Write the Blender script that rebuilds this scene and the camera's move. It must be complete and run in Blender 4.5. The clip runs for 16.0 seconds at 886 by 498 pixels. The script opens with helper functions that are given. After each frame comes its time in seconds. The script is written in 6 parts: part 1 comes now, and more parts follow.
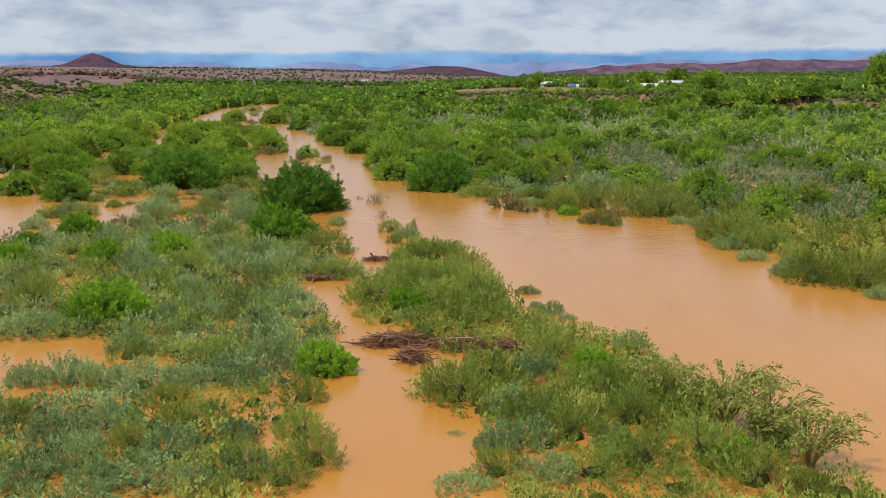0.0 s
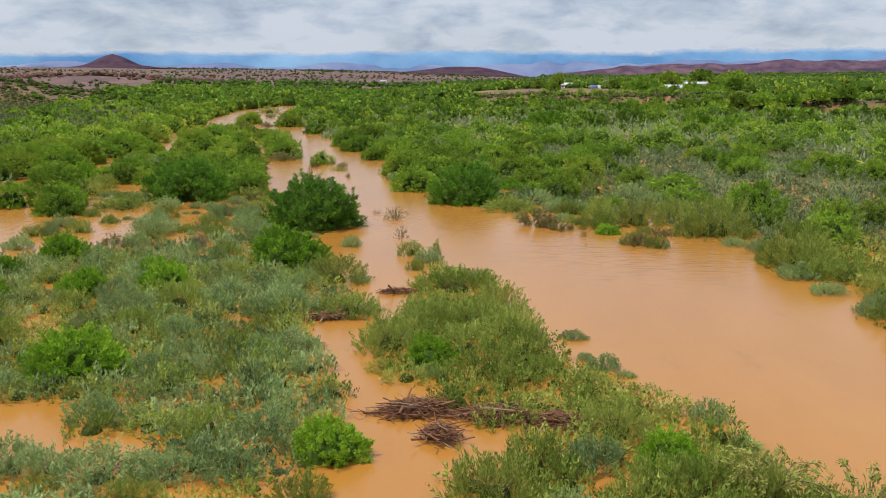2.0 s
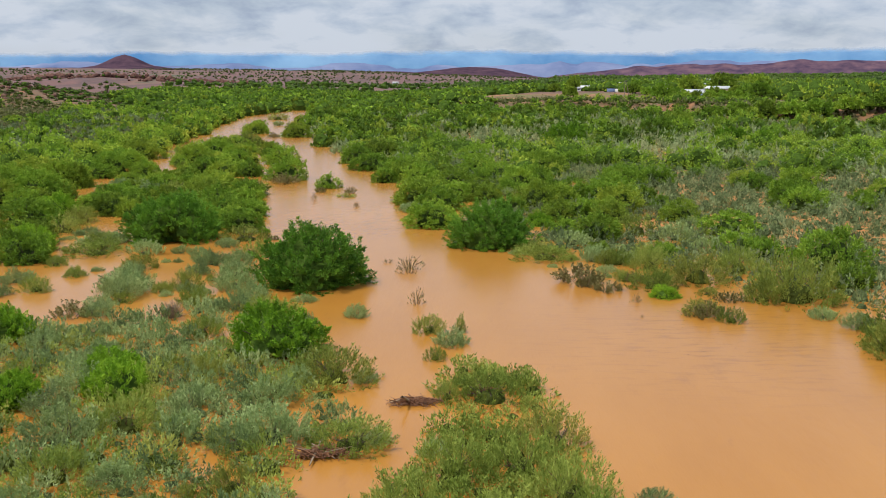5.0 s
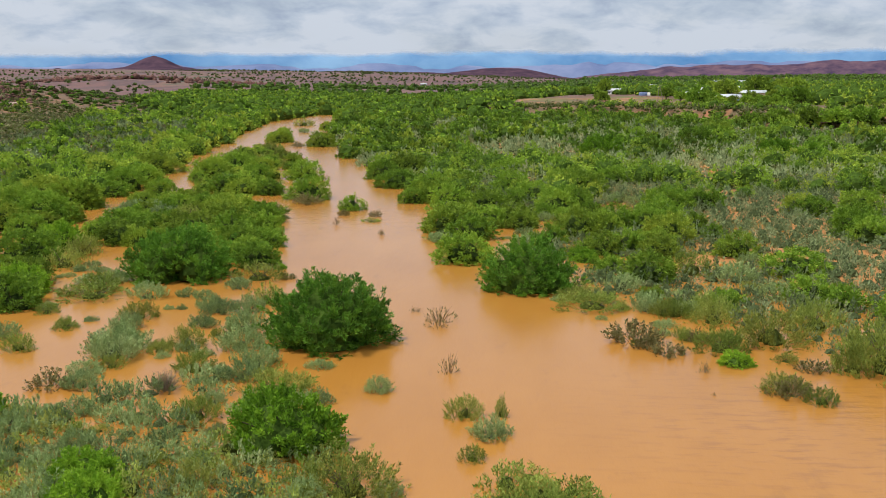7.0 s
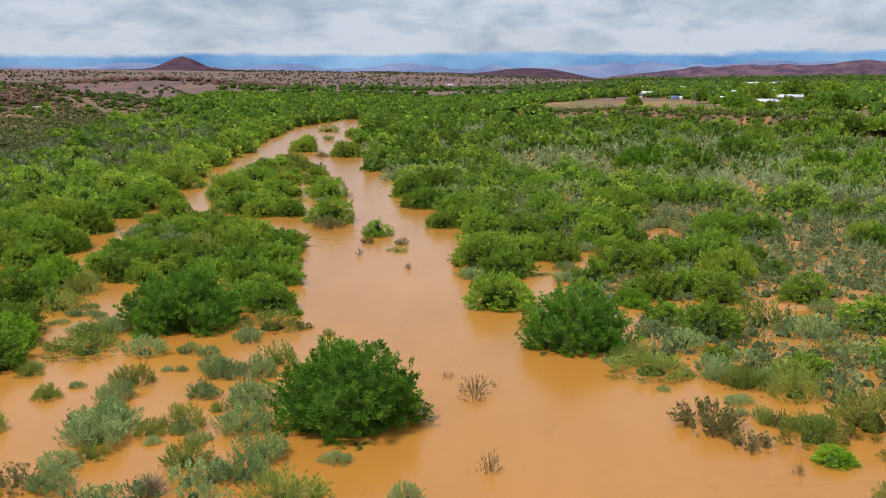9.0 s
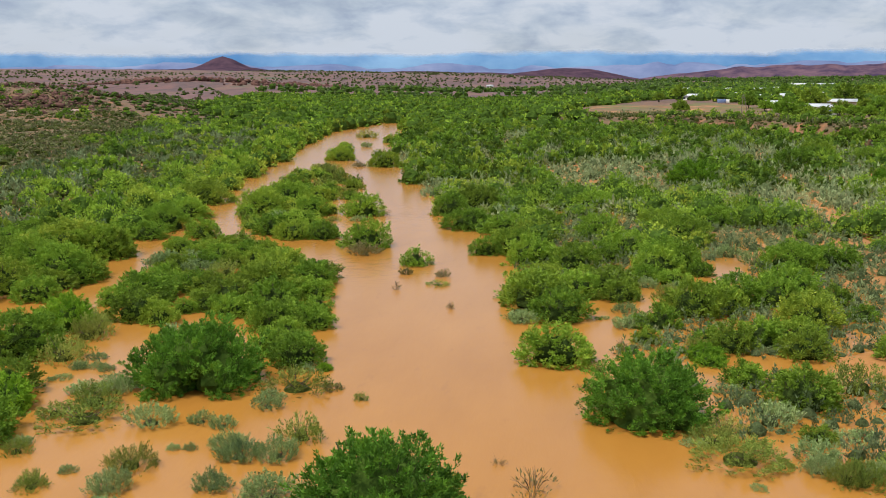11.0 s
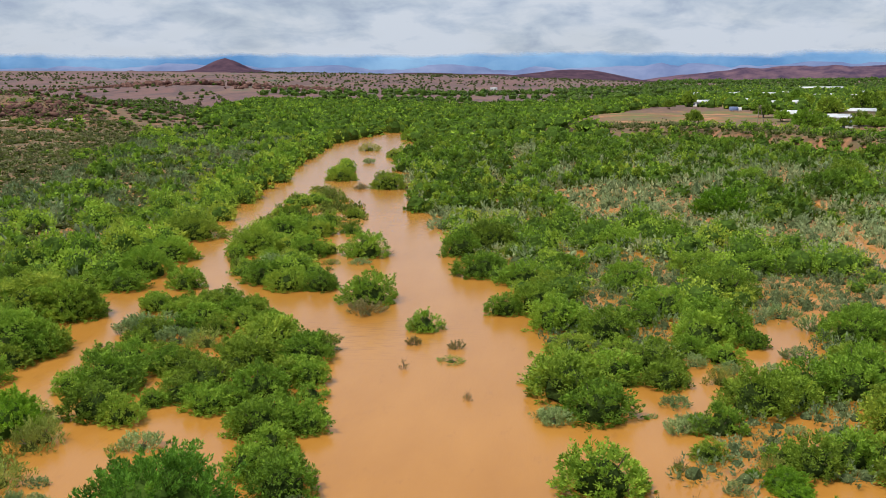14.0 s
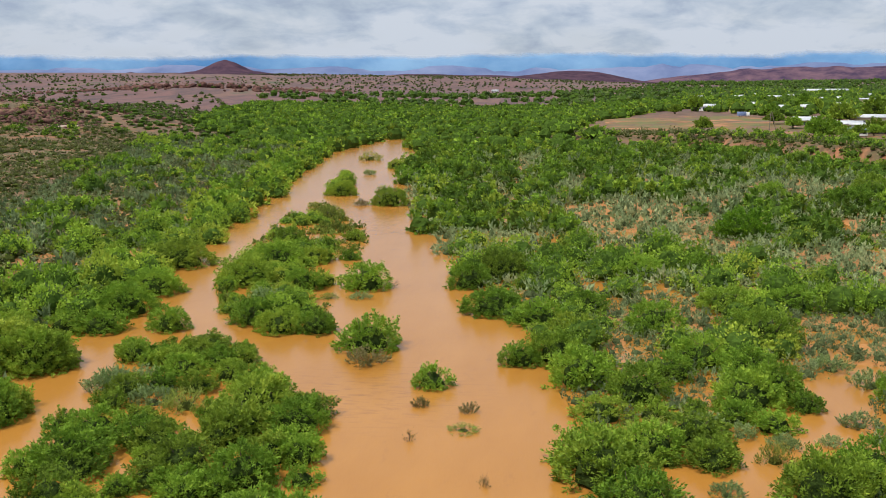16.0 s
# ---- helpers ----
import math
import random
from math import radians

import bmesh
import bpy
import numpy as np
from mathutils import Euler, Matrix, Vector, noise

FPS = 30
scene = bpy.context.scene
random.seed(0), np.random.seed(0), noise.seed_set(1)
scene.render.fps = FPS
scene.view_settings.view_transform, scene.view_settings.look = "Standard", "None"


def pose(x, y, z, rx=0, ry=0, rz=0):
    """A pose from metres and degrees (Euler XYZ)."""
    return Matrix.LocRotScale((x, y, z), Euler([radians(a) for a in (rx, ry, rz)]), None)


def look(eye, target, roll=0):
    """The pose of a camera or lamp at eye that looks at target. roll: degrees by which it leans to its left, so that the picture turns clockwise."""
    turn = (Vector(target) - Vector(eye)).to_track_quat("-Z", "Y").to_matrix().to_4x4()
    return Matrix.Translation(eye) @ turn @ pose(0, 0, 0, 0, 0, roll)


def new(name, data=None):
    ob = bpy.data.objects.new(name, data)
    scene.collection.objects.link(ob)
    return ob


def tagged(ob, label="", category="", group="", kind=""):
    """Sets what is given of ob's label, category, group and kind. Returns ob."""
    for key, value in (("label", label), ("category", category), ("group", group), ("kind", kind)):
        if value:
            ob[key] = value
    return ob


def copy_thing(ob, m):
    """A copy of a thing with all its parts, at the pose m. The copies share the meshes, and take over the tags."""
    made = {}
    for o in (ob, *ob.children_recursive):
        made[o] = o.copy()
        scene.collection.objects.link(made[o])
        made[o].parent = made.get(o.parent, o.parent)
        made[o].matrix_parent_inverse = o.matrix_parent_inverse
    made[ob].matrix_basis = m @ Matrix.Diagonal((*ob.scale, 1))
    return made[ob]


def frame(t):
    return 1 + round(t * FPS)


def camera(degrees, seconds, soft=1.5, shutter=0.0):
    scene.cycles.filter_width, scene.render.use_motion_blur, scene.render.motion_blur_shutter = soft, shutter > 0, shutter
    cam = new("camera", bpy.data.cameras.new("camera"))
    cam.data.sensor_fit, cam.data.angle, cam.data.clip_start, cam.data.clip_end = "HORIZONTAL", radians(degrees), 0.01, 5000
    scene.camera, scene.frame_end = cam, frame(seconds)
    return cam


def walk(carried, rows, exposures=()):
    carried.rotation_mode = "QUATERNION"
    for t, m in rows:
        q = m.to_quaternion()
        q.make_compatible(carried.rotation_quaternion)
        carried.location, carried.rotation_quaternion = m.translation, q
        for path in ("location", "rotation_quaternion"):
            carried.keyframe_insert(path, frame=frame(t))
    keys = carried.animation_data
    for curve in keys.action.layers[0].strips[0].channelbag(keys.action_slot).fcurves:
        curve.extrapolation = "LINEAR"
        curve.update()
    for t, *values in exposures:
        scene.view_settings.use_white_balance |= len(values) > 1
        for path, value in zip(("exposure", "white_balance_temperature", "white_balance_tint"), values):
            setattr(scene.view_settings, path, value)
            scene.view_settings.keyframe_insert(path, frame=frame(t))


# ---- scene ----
cam = camera(48.3, 16.0, 0.9)
METRES, EYE, TILT, LEAN, TURN = 70.0, 10.7, -9.7, 0.3, 0.0
ROWS = [
    (0.0, 0.0, 0.0, 0.0, 0.0, 0.0, 0.0),
    (0.5, -0.0021, 0.0253, 0.0051, 0.1, 0.02, -0.01),
    (1.0, -0.004, 0.0516, 0.0106, 0.47, 0.03, -0.06),
    (1.5, -0.0059, 0.0792, 0.0166, 0.83, 0.04, -0.12),
    (2.0, -0.0078, 0.1074, 0.0229, 1.04, 0.03, -0.16),
    (2.5, -0.01, 0.1355, 0.03, 1.05, 0.02, -0.17),
    (3.0, -0.0124, 0.1638, 0.0382, 1.05, 0.01, -0.16),
    (3.5, -0.0147, 0.1924, 0.0474, 1.04, 0.01, -0.17),
    (4.0, -0.0171, 0.2204, 0.0583, 1.14, 0.01, -0.19),
    (6.5, -0.0289, 0.36, 0.1124, 2.94, 0.03, -0.48),
    (7.0, -0.0321, 0.3886, 0.1236, 3.29, 0.02, -0.54),
    (7.5, -0.0357, 0.4178, 0.1351, 3.62, 0.02, -0.59),
    (8.0, -0.0395, 0.447, 0.1465, 3.97, 0.03, -0.65),
    (8.5, -0.0436, 0.4764, 0.1575, 4.35, 0.01, -0.72),
    (9.0, -0.0481, 0.5055, 0.1689, 4.78, -0.01, -0.8),
    (9.5, -0.053, 0.5349, 0.1797, 5.55, -0.02, -0.95),
    (10.0, -0.058, 0.5641, 0.1914, 6.41, -0.06, -1.11),
    (12.5, -0.0852, 0.7102, 0.2467, 7.13, -0.08, -1.25),
    (13.0, -0.0913, 0.7383, 0.261, 7.13, -0.08, -1.24),
    (13.5, -0.0973, 0.7666, 0.2757, 7.14, -0.06, -1.22),
    (14.0, -0.1036, 0.7956, 0.2899, 7.14, -0.06, -1.24),
    (14.5, -0.1102, 0.8265, 0.3026, 7.15, -0.04, -1.24),
    (15.0, -0.1174, 0.8589, 0.3158, 7.17, -0.04, -1.21),
    (15.5, -0.1245, 0.8924, 0.3282, 7.17, -0.03, -1.22),
    (16.0, -0.1314, 0.9275, 0.3401, 7.18, -0.02, -1.21),
]
walk(cam, [(t, pose(0, 0, EYE, TILT, LEAN, TURN) @ pose(METRES * x, METRES * y, METRES * z, 90 + pitch, roll, yaw)) for t, x, y, z, yaw, pitch, roll in ROWS])

# ---- world and light ----
def build_world():
    w = bpy.data.worlds.new("overcast_sky")
    scene.world = w
    w.use_nodes = True
    nt = w.node_tree
    nt.nodes.clear()
    N, L = nt.nodes.new, nt.links.new
    out, bg = N("ShaderNodeOutputWorld"), N("ShaderNodeBackground")
    sky = N("ShaderNodeTexSky")
    sky.sky_type, sky.sun_disc = 'NISHITA', False
    sky.sun_elevation, sky.sun_rotation = SUN_ELEV, SUN_TURN
    sky.air_density, sky.dust_density = 1.0, 1.5
    dim = N("ShaderNodeMixRGB"); dim.blend_type = 'MULTIPLY'; dim.inputs[0].default_value = 1
    dim.inputs[2].default_value = (0.1, 0.1, 0.1, 1)
    L(sky.outputs[0], dim.inputs[1])
    tc = N("ShaderNodeTexCoord")
    sep = N("ShaderNodeSeparateXYZ"); L(tc.outputs["Generated"], sep.inputs[0])
    zz = N("ShaderNodeMath"); zz.operation = 'MAXIMUM'; zz.inputs[1].default_value = 0.0
    L(sep.outputs[2], zz.inputs[0])
    # a layer of cloud overhead, foreshortened towards the horizon
    high = N("ShaderNodeMath"); high.operation = 'ADD'; high.inputs[1].default_value = 0.34
    L(zz.outputs[0], high.inputs[0])
    flat = N("ShaderNodeCombineXYZ")
    for k in (0, 1):
        over = N("ShaderNodeMath"); over.operation = 'DIVIDE'
        L(sep.outputs[k], over.inputs[0]); L(high.outputs[0], over.inputs[1]); L(over.outputs[0], flat.inputs[k])
    n1 = N("ShaderNodeTexNoise"); n1.inputs["Scale"].default_value = 2.0; n1.inputs["Detail"].default_value = 3; n1.inputs["Roughness"].default_value = 0.5
    n2 = N("ShaderNodeTexNoise"); n2.inputs["Scale"].default_value = 6.6; n2.inputs["Detail"].default_value = 8; n2.inputs["Roughness"].default_value = 0.6; n2.inputs["Distortion"].default_value = 0.25
    for n in (n1, n2):
        L(flat.outputs[0], n.inputs["Vector"])
    m7 = N("ShaderNodeMath"); m7.operation = 'MULTIPLY'; m7.inputs[1].default_value = 0.42
    L(n1.outputs[0], m7.inputs[0])
    mixn = N("ShaderNodeMath"); mixn.operation = 'MULTIPLY_ADD'; mixn.inputs[1].default_value = 0.58
    L(n2.outputs[0], mixn.inputs[0]); L(m7.outputs[0], mixn.inputs[2])
    # cloud thins to even white towards the mountains
    low = N("ShaderNodeMapRange"); low.inputs[1].default_value, low.inputs[2].default_value = 0.02, 0.075
    low.inputs[3].default_value, low.inputs[4].default_value = 0.10, -0.01
    L(zz.outputs[0], low.inputs[0])
    both = N("ShaderNodeMath"); both.operation = 'ADD'
    L(mixn.outputs[0], both.inputs[0]); L(low.outputs[0], both.inputs[1])
    shade = N("ShaderNodeValToRGB")
    e = shade.color_ramp.elements
    e[0].position, e[0].color = 0.40, (*CLOUD_DARK, 1)
    e[1].position, e[1].color = 0.56, (*CLOUD_LIGHT, 1)
    mid = e.new(0.47); mid.color = (*CLOUD_MID, 1)
    L(both.outputs[0], shade.inputs[0])
    cover = N("ShaderNodeValToRGB")
    cover.color_ramp.elements[0].position, cover.color_ramp.elements[0].color = 0.38, (0.86, 0.86, 0.86, 1)
    cover.color_ramp.elements[1].position, cover.color_ramp.elements[1].color = 0.52, (1, 1, 1, 1)
    L(n1.outputs[0], cover.inputs[0])
    mix = N("ShaderNodeMixRGB")
    L(cover.outputs[0], mix.inputs[0]); L(dim.outputs[0], mix.inputs[1]); L(shade.outputs[0], mix.inputs[2])
    L(mix.outputs[0], bg.inputs[0])
    # an overcast sky is brighter overhead than at the horizon
    lift = N("ShaderNodeMath"); lift.operation = 'MULTIPLY_ADD'; lift.inputs[1].default_value = 0.55 * SKY_POWER; lift.inputs[2].default_value = SKY_POWER
    L(zz.outputs[0], lift.inputs[0]); L(lift.outputs[0], bg.inputs[1])
    L(bg.outputs[0], out.inputs[0])


SUN_ELEV, SUN_TURN = radians(64), radians(238)
CLOUD_DARK, CLOUD_MID, CLOUD_LIGHT, SKY_POWER = (0.36, 0.43, 0.56), (0.455, 0.53, 0.64), (0.58, 0.635, 0.72), 1.0
build_world()
sun = new("sun", bpy.data.lights.new("sun", 'SUN'))
sun.data.energy, sun.data.angle, sun.data.color = 3.7, radians(10), (1.0, 0.94, 0.83)
sun.matrix_world = look((math.sin(SUN_TURN) * 50, math.cos(SUN_TURN) * 50, math.tan(SUN_ELEV) * 50), (0, 0, 0))


# ---- materials ----
def material(name, rough=0.8):
    m = bpy.data.materials.new(name)
    m.use_nodes = True
    b = m.node_tree.nodes["Principled BSDF"]
    b.inputs["Roughness"].default_value = rough
    return m, m.node_tree, b


def add_noise(nt, scale, detail=4, rough=0.55, vec=None):
    n = nt.nodes.new("ShaderNodeTexNoise")
    n.inputs["Scale"].default_value, n.inputs["Detail"].default_value, n.inputs["Roughness"].default_value = scale, detail, rough
    if vec is not None:
        nt.links.new(vec, n.inputs["Vector"])
    return n.outputs[0]


def add_ramp(nt, fac, stops):
    r = nt.nodes.new("ShaderNodeValToRGB")
    e = r.color_ramp.elements
    while len(e) < len(stops):
        e.new(0.5)
    for k, (p, c) in zip(e, stops):
        k.position, k.color = p, (*c, 1)
    nt.links.new(fac, r.inputs[0])
    return r.outputs[0]


def add_mix(nt, fac, a, b, mode='MIX'):
    x = nt.nodes.new("ShaderNodeMixRGB")
    x.blend_type = mode
    for s, v in zip(x.inputs, (fac, a, b)):
        if hasattr(v, "is_linked"):
            nt.links.new(v, s)
        else:
            s.default_value = (*v, 1) if isinstance(v, tuple) else v
    return x.outputs[0]


def add_math(nt, op, a, b=0.0, c=0.0):
    x = nt.nodes.new("ShaderNodeMath")
    x.operation = op
    for s, v in zip(x.inputs, (a, b, c)):
        if hasattr(v, "is_linked"):
            nt.links.new(v, s)
        else:
            s.default_value = v
    return x.outputs[0]


def add_bump(nt, b, height, strength, dist):
    k = nt.nodes.new("ShaderNodeBump")
    k.inputs["Strength"].default_value, k.inputs["Distance"].default_value = strength, dist
    nt.links.new(height, k.inputs["Height"])
    nt.links.new(k.outputs[0], b.inputs["Normal"])


def where(nt):
    return nt.nodes.new("ShaderNodeNewGeometry").outputs["Position"]


def leaf_material(name, dark, mid, light, patch=0.35, olive=0.0):
    """Foliage: each leaf takes its own tone, each plant another, and the stand varies over metres."""
    m, nt, b = material(name, 0.75)
    geo = nt.nodes.new("ShaderNodeNewGeometry")
    info = nt.nodes.new("ShaderNodeObjectInfo")
    tone = nt.nodes.new("ShaderNodeAttribute"); tone.attribute_name = "tone"
    big = add_noise(nt, patch, 2, 0.5, geo.outputs["Position"])
    sprig = nt.nodes.new("ShaderNodeAttribute"); sprig.attribute_name = "sprig"
    f = add_math(nt, 'MULTIPLY_ADD', geo.outputs["Random Per Island"], 0.22, add_math(nt, 'MULTIPLY', info.outputs["Random"], 0.36))
    f = add_math(nt, 'ADD', f, add_math(nt, 'MULTIPLY_ADD', tone.outputs["Fac"], 0.52, -0.06))
    f = add_math(nt, 'ADD', f, add_math(nt, 'MULTIPLY_ADD', sprig.outputs["Fac"], 0.34, -0.17))
    f = add_math(nt, 'ADD', f, add_math(nt, 'MULTIPLY_ADD', big, 0.5, -0.25))
    col = add_ramp(nt, f, [(0.1, dark), (0.5, mid), (0.95, light)])
    # some plants are drier and more olive than their neighbours
    turn = add_math(nt, 'FRACT', add_math(nt, 'MULTIPLY_ADD', tone.outputs["Fac"], 7.31, add_math(nt, 'MULTIPLY', info.outputs["Random"], 5.17)))
    sere = add_ramp(nt, turn, [(0.45, (0, 0, 0)), (1.0, (olive, olive, olive))])
    col = add_mix(nt, sere, col, add_mix(nt, 1.0, col, (1.5, 1.02, 1.3), 'MULTIPLY'))
    nt.links.new(col, b.inputs["Base Color"])
    b.inputs["Specular IOR Level"].default_value = 0.2
    tr = nt.nodes.new("ShaderNodeBsdfTranslucent")
    nt.links.new(col, tr.inputs[0])
    sh = nt.nodes.new("ShaderNodeMixShader"); sh.inputs[0].default_value = 0.27
    nt.links.new(b.outputs[0], sh.inputs[1]); nt.links.new(tr.outputs[0], sh.inputs[2])
    nt.links.new(sh.outputs[0], nt.nodes["Material Output"].inputs[0])
    return m


LEAF_THORN = leaf_material("thorn_leaf", (0.062, 0.118, 0.011), (0.190, 0.325, 0.028), (0.37, 0.51, 0.052), olive=0.5)
# leaf green of the farthest wood with bluish distance haze put in
LEAF_HAZE = leaf_material("hazed_far_leaf", (0.045, 0.090, 0.030), (0.115, 0.185, 0.055), (0.21, 0.29, 0.085), patch=0.01, olive=0.3)
LEAF_BRIGHT = leaf_material("bright_leaf", (0.050, 0.120, 0.009), (0.175, 0.335, 0.018), (0.40, 0.58, 0.045))
LEAF_DEEP = leaf_material("deep_green_leaf", (0.046, 0.115, 0.012), (0.148, 0.315, 0.028), (0.32, 0.51, 0.055))
LEAF_OLIVE = leaf_material("olive_leaf", (0.080, 0.125, 0.016), (0.220, 0.292, 0.047), (0.43, 0.49, 0.105), olive=0.4)
LEAF_SALT = leaf_material("saltbush_leaf", (0.105, 0.160, 0.062), (0.255, 0.350, 0.118), (0.47, 0.57, 0.24), olive=0.15)
LEAF_STRAW = leaf_material("straw_leaf", (0.12, 0.11, 0.035), (0.22, 0.20, 0.07), (0.34, 0.29, 0.13))
LEAF_SPRAY = leaf_material("spray_leaf", (0.11, 0.13, 0.03), (0.26, 0.29, 0.06), (0.46, 0.47, 0.12))
LEAF_SCRUB = leaf_material("scrub_leaf", (0.080, 0.092, 0.036), (0.180, 0.198, 0.080), (0.33, 0.34, 0.15), olive=0.6)
LEAF_HILL = leaf_material("hill_scrub_leaf", (0.055, 0.060, 0.032), (0.110, 0.115, 0.056), (0.18, 0.18, 0.09), olive=0.5)
LEAF_GREY = leaf_material("grey_scrub_leaf", (0.105, 0.150, 0.060), (0.240, 0.318, 0.138), (0.41, 0.48, 0.225), olive=0.25)


def bark_material(name, a, b2, scale=14, relief=0.5, deep=0.02):
    m, nt, b = material(name, 0.85)
    n = add_noise(nt, scale, 5, 0.6, where(nt))
    nt.links.new(add_ramp(nt, n, [(0.3, a), (0.7, b2)]), b.inputs["Base Color"])
    add_bump(nt, b, n, relief, deep)
    return m


BARK = bark_material("bark", (0.05, 0.035, 0.022), (0.14, 0.10, 0.065))
DEADWOOD = bark_material("wet_driftwood", (0.075, 0.030, 0.015), (0.29, 0.130, 0.060), 6)
# dark crown cores: twigs and the shade between leaves, put into one colour
SHADE_CORE = bark_material("shaded_inner_foliage", (0.014, 0.024, 0.007), (0.050, 0.078, 0.017), 3, 0.9, 0.25)
SHADE_THICKET = bark_material("shaded_thicket_leaves", (0.028, 0.054, 0.010), (0.078, 0.132, 0.021), 2, 0.6, 0.2)
SHADE_SALT = bark_material("shaded_grey_twigs", (0.040, 0.056, 0.022), (0.095, 0.122, 0.050), 5, 0.8, 0.1)
SHADE_OLIVE = bark_material("shaded_olive_twigs", (0.030, 0.040, 0.010), (0.075, 0.092, 0.020), 5, 0.8, 0.1)
for inner in (SHADE_SALT, SHADE_OLIVE, SHADE_THICKET):
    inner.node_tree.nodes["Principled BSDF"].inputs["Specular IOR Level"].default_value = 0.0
SHADE_CORE.node_tree.nodes["Principled BSDF"].inputs["Specular IOR Level"].default_value = 0.0
GREYTWIG = bark_material("grey_twig", (0.15, 0.11, 0.07), (0.33, 0.25, 0.16))
REED = bark_material("reed_stalk", (0.14, 0.085, 0.035), (0.30, 0.20, 0.09))


def ground_material():
    m, nt, b = material("red_earth", 0.9)
    p = where(nt)
    fine, mid = add_noise(nt, 2.2, 6, 0.6, p), add_noise(nt, 0.16, 5, 0.6, p)
    wet = add_ramp(nt, fine, [(0.25, (0.33, 0.135, 0.03)), (0.75, (0.42, 0.19, 0.05))])
    dry = add_ramp(nt, mid, [(0.28, (0.075, 0.065, 0.024)), (0.48, (0.13, 0.082, 0.034)), (0.60, (0.21, 0.100, 0.042)), (0.74, (0.38, 0.165, 0.065))])
    wide = nt.nodes.new("ShaderNodeMapping"); wide.inputs["Scale"].default_value = (1.0, 0.22, 1.0)
    nt.links.new(p, wide.inputs[0])
    sweep = add_noise(nt, 0.012, 7, 0.68, wide.outputs[0])
    # far plain: mottled earth with a purple haze tint put into its colours
    far = add_ramp(nt, sweep, [(0.36, (0.060, 0.034, 0.036)), (0.45, (0.160, 0.074, 0.062)), (0.51, (0.076, 0.044, 0.044)), (0.57, (0.175, 0.086, 0.062)), (0.64, (0.062, 0.068, 0.036))])
    sep = nt.nodes.new("ShaderNodeSeparateXYZ"); nt.links.new(p, sep.inputs[0])
    level = nt.nodes.new("ShaderNodeMapRange")
    level.inputs[1].default_value, level.inputs[2].default_value = 0.12, 0.75
    nt.links.new(sep.outputs[2], level.inputs[0])
    away = nt.nodes.new("ShaderNodeMapRange")
    away.inputs[1].default_value, away.inputs[2].default_value = 400, 800
    nt.links.new(sep.outputs[1], away.inputs[0])
    col = add_mix(nt, level.outputs[0], wet, dry)
    col = add_mix(nt, away.outputs[0], col, far)
    tilt = nt.nodes.new("ShaderNodeSeparateXYZ")
    nt.links.new(nt.nodes.new("ShaderNodeNewGeometry").outputs["Normal"], tilt.inputs[0])
    steep = nt.nodes.new("ShaderNodeMapRange"); steep.inputs[1].default_value, steep.inputs[2].default_value = 0.97, 0.90
    nt.links.new(tilt.outputs[2], steep.inputs[0])
    bare = add_ramp(nt, mid, [(0.35, (0.26, 0.095, 0.04)), (0.65, (0.42, 0.18, 0.08))])
    col = add_mix(nt, add_math(nt, 'MULTIPLY', steep.outputs[0], add_ramp(nt, add_noise(nt, 0.09, 4, 0.6, p), [(0.50, (0, 0, 0)), (0.60, (0.9, 0.9, 0.9))])), col, bare)
    nt.links.new(col, b.inputs["Base Color"])
    add_bump(nt, b, fine, 0.4, 0.05)
    return m


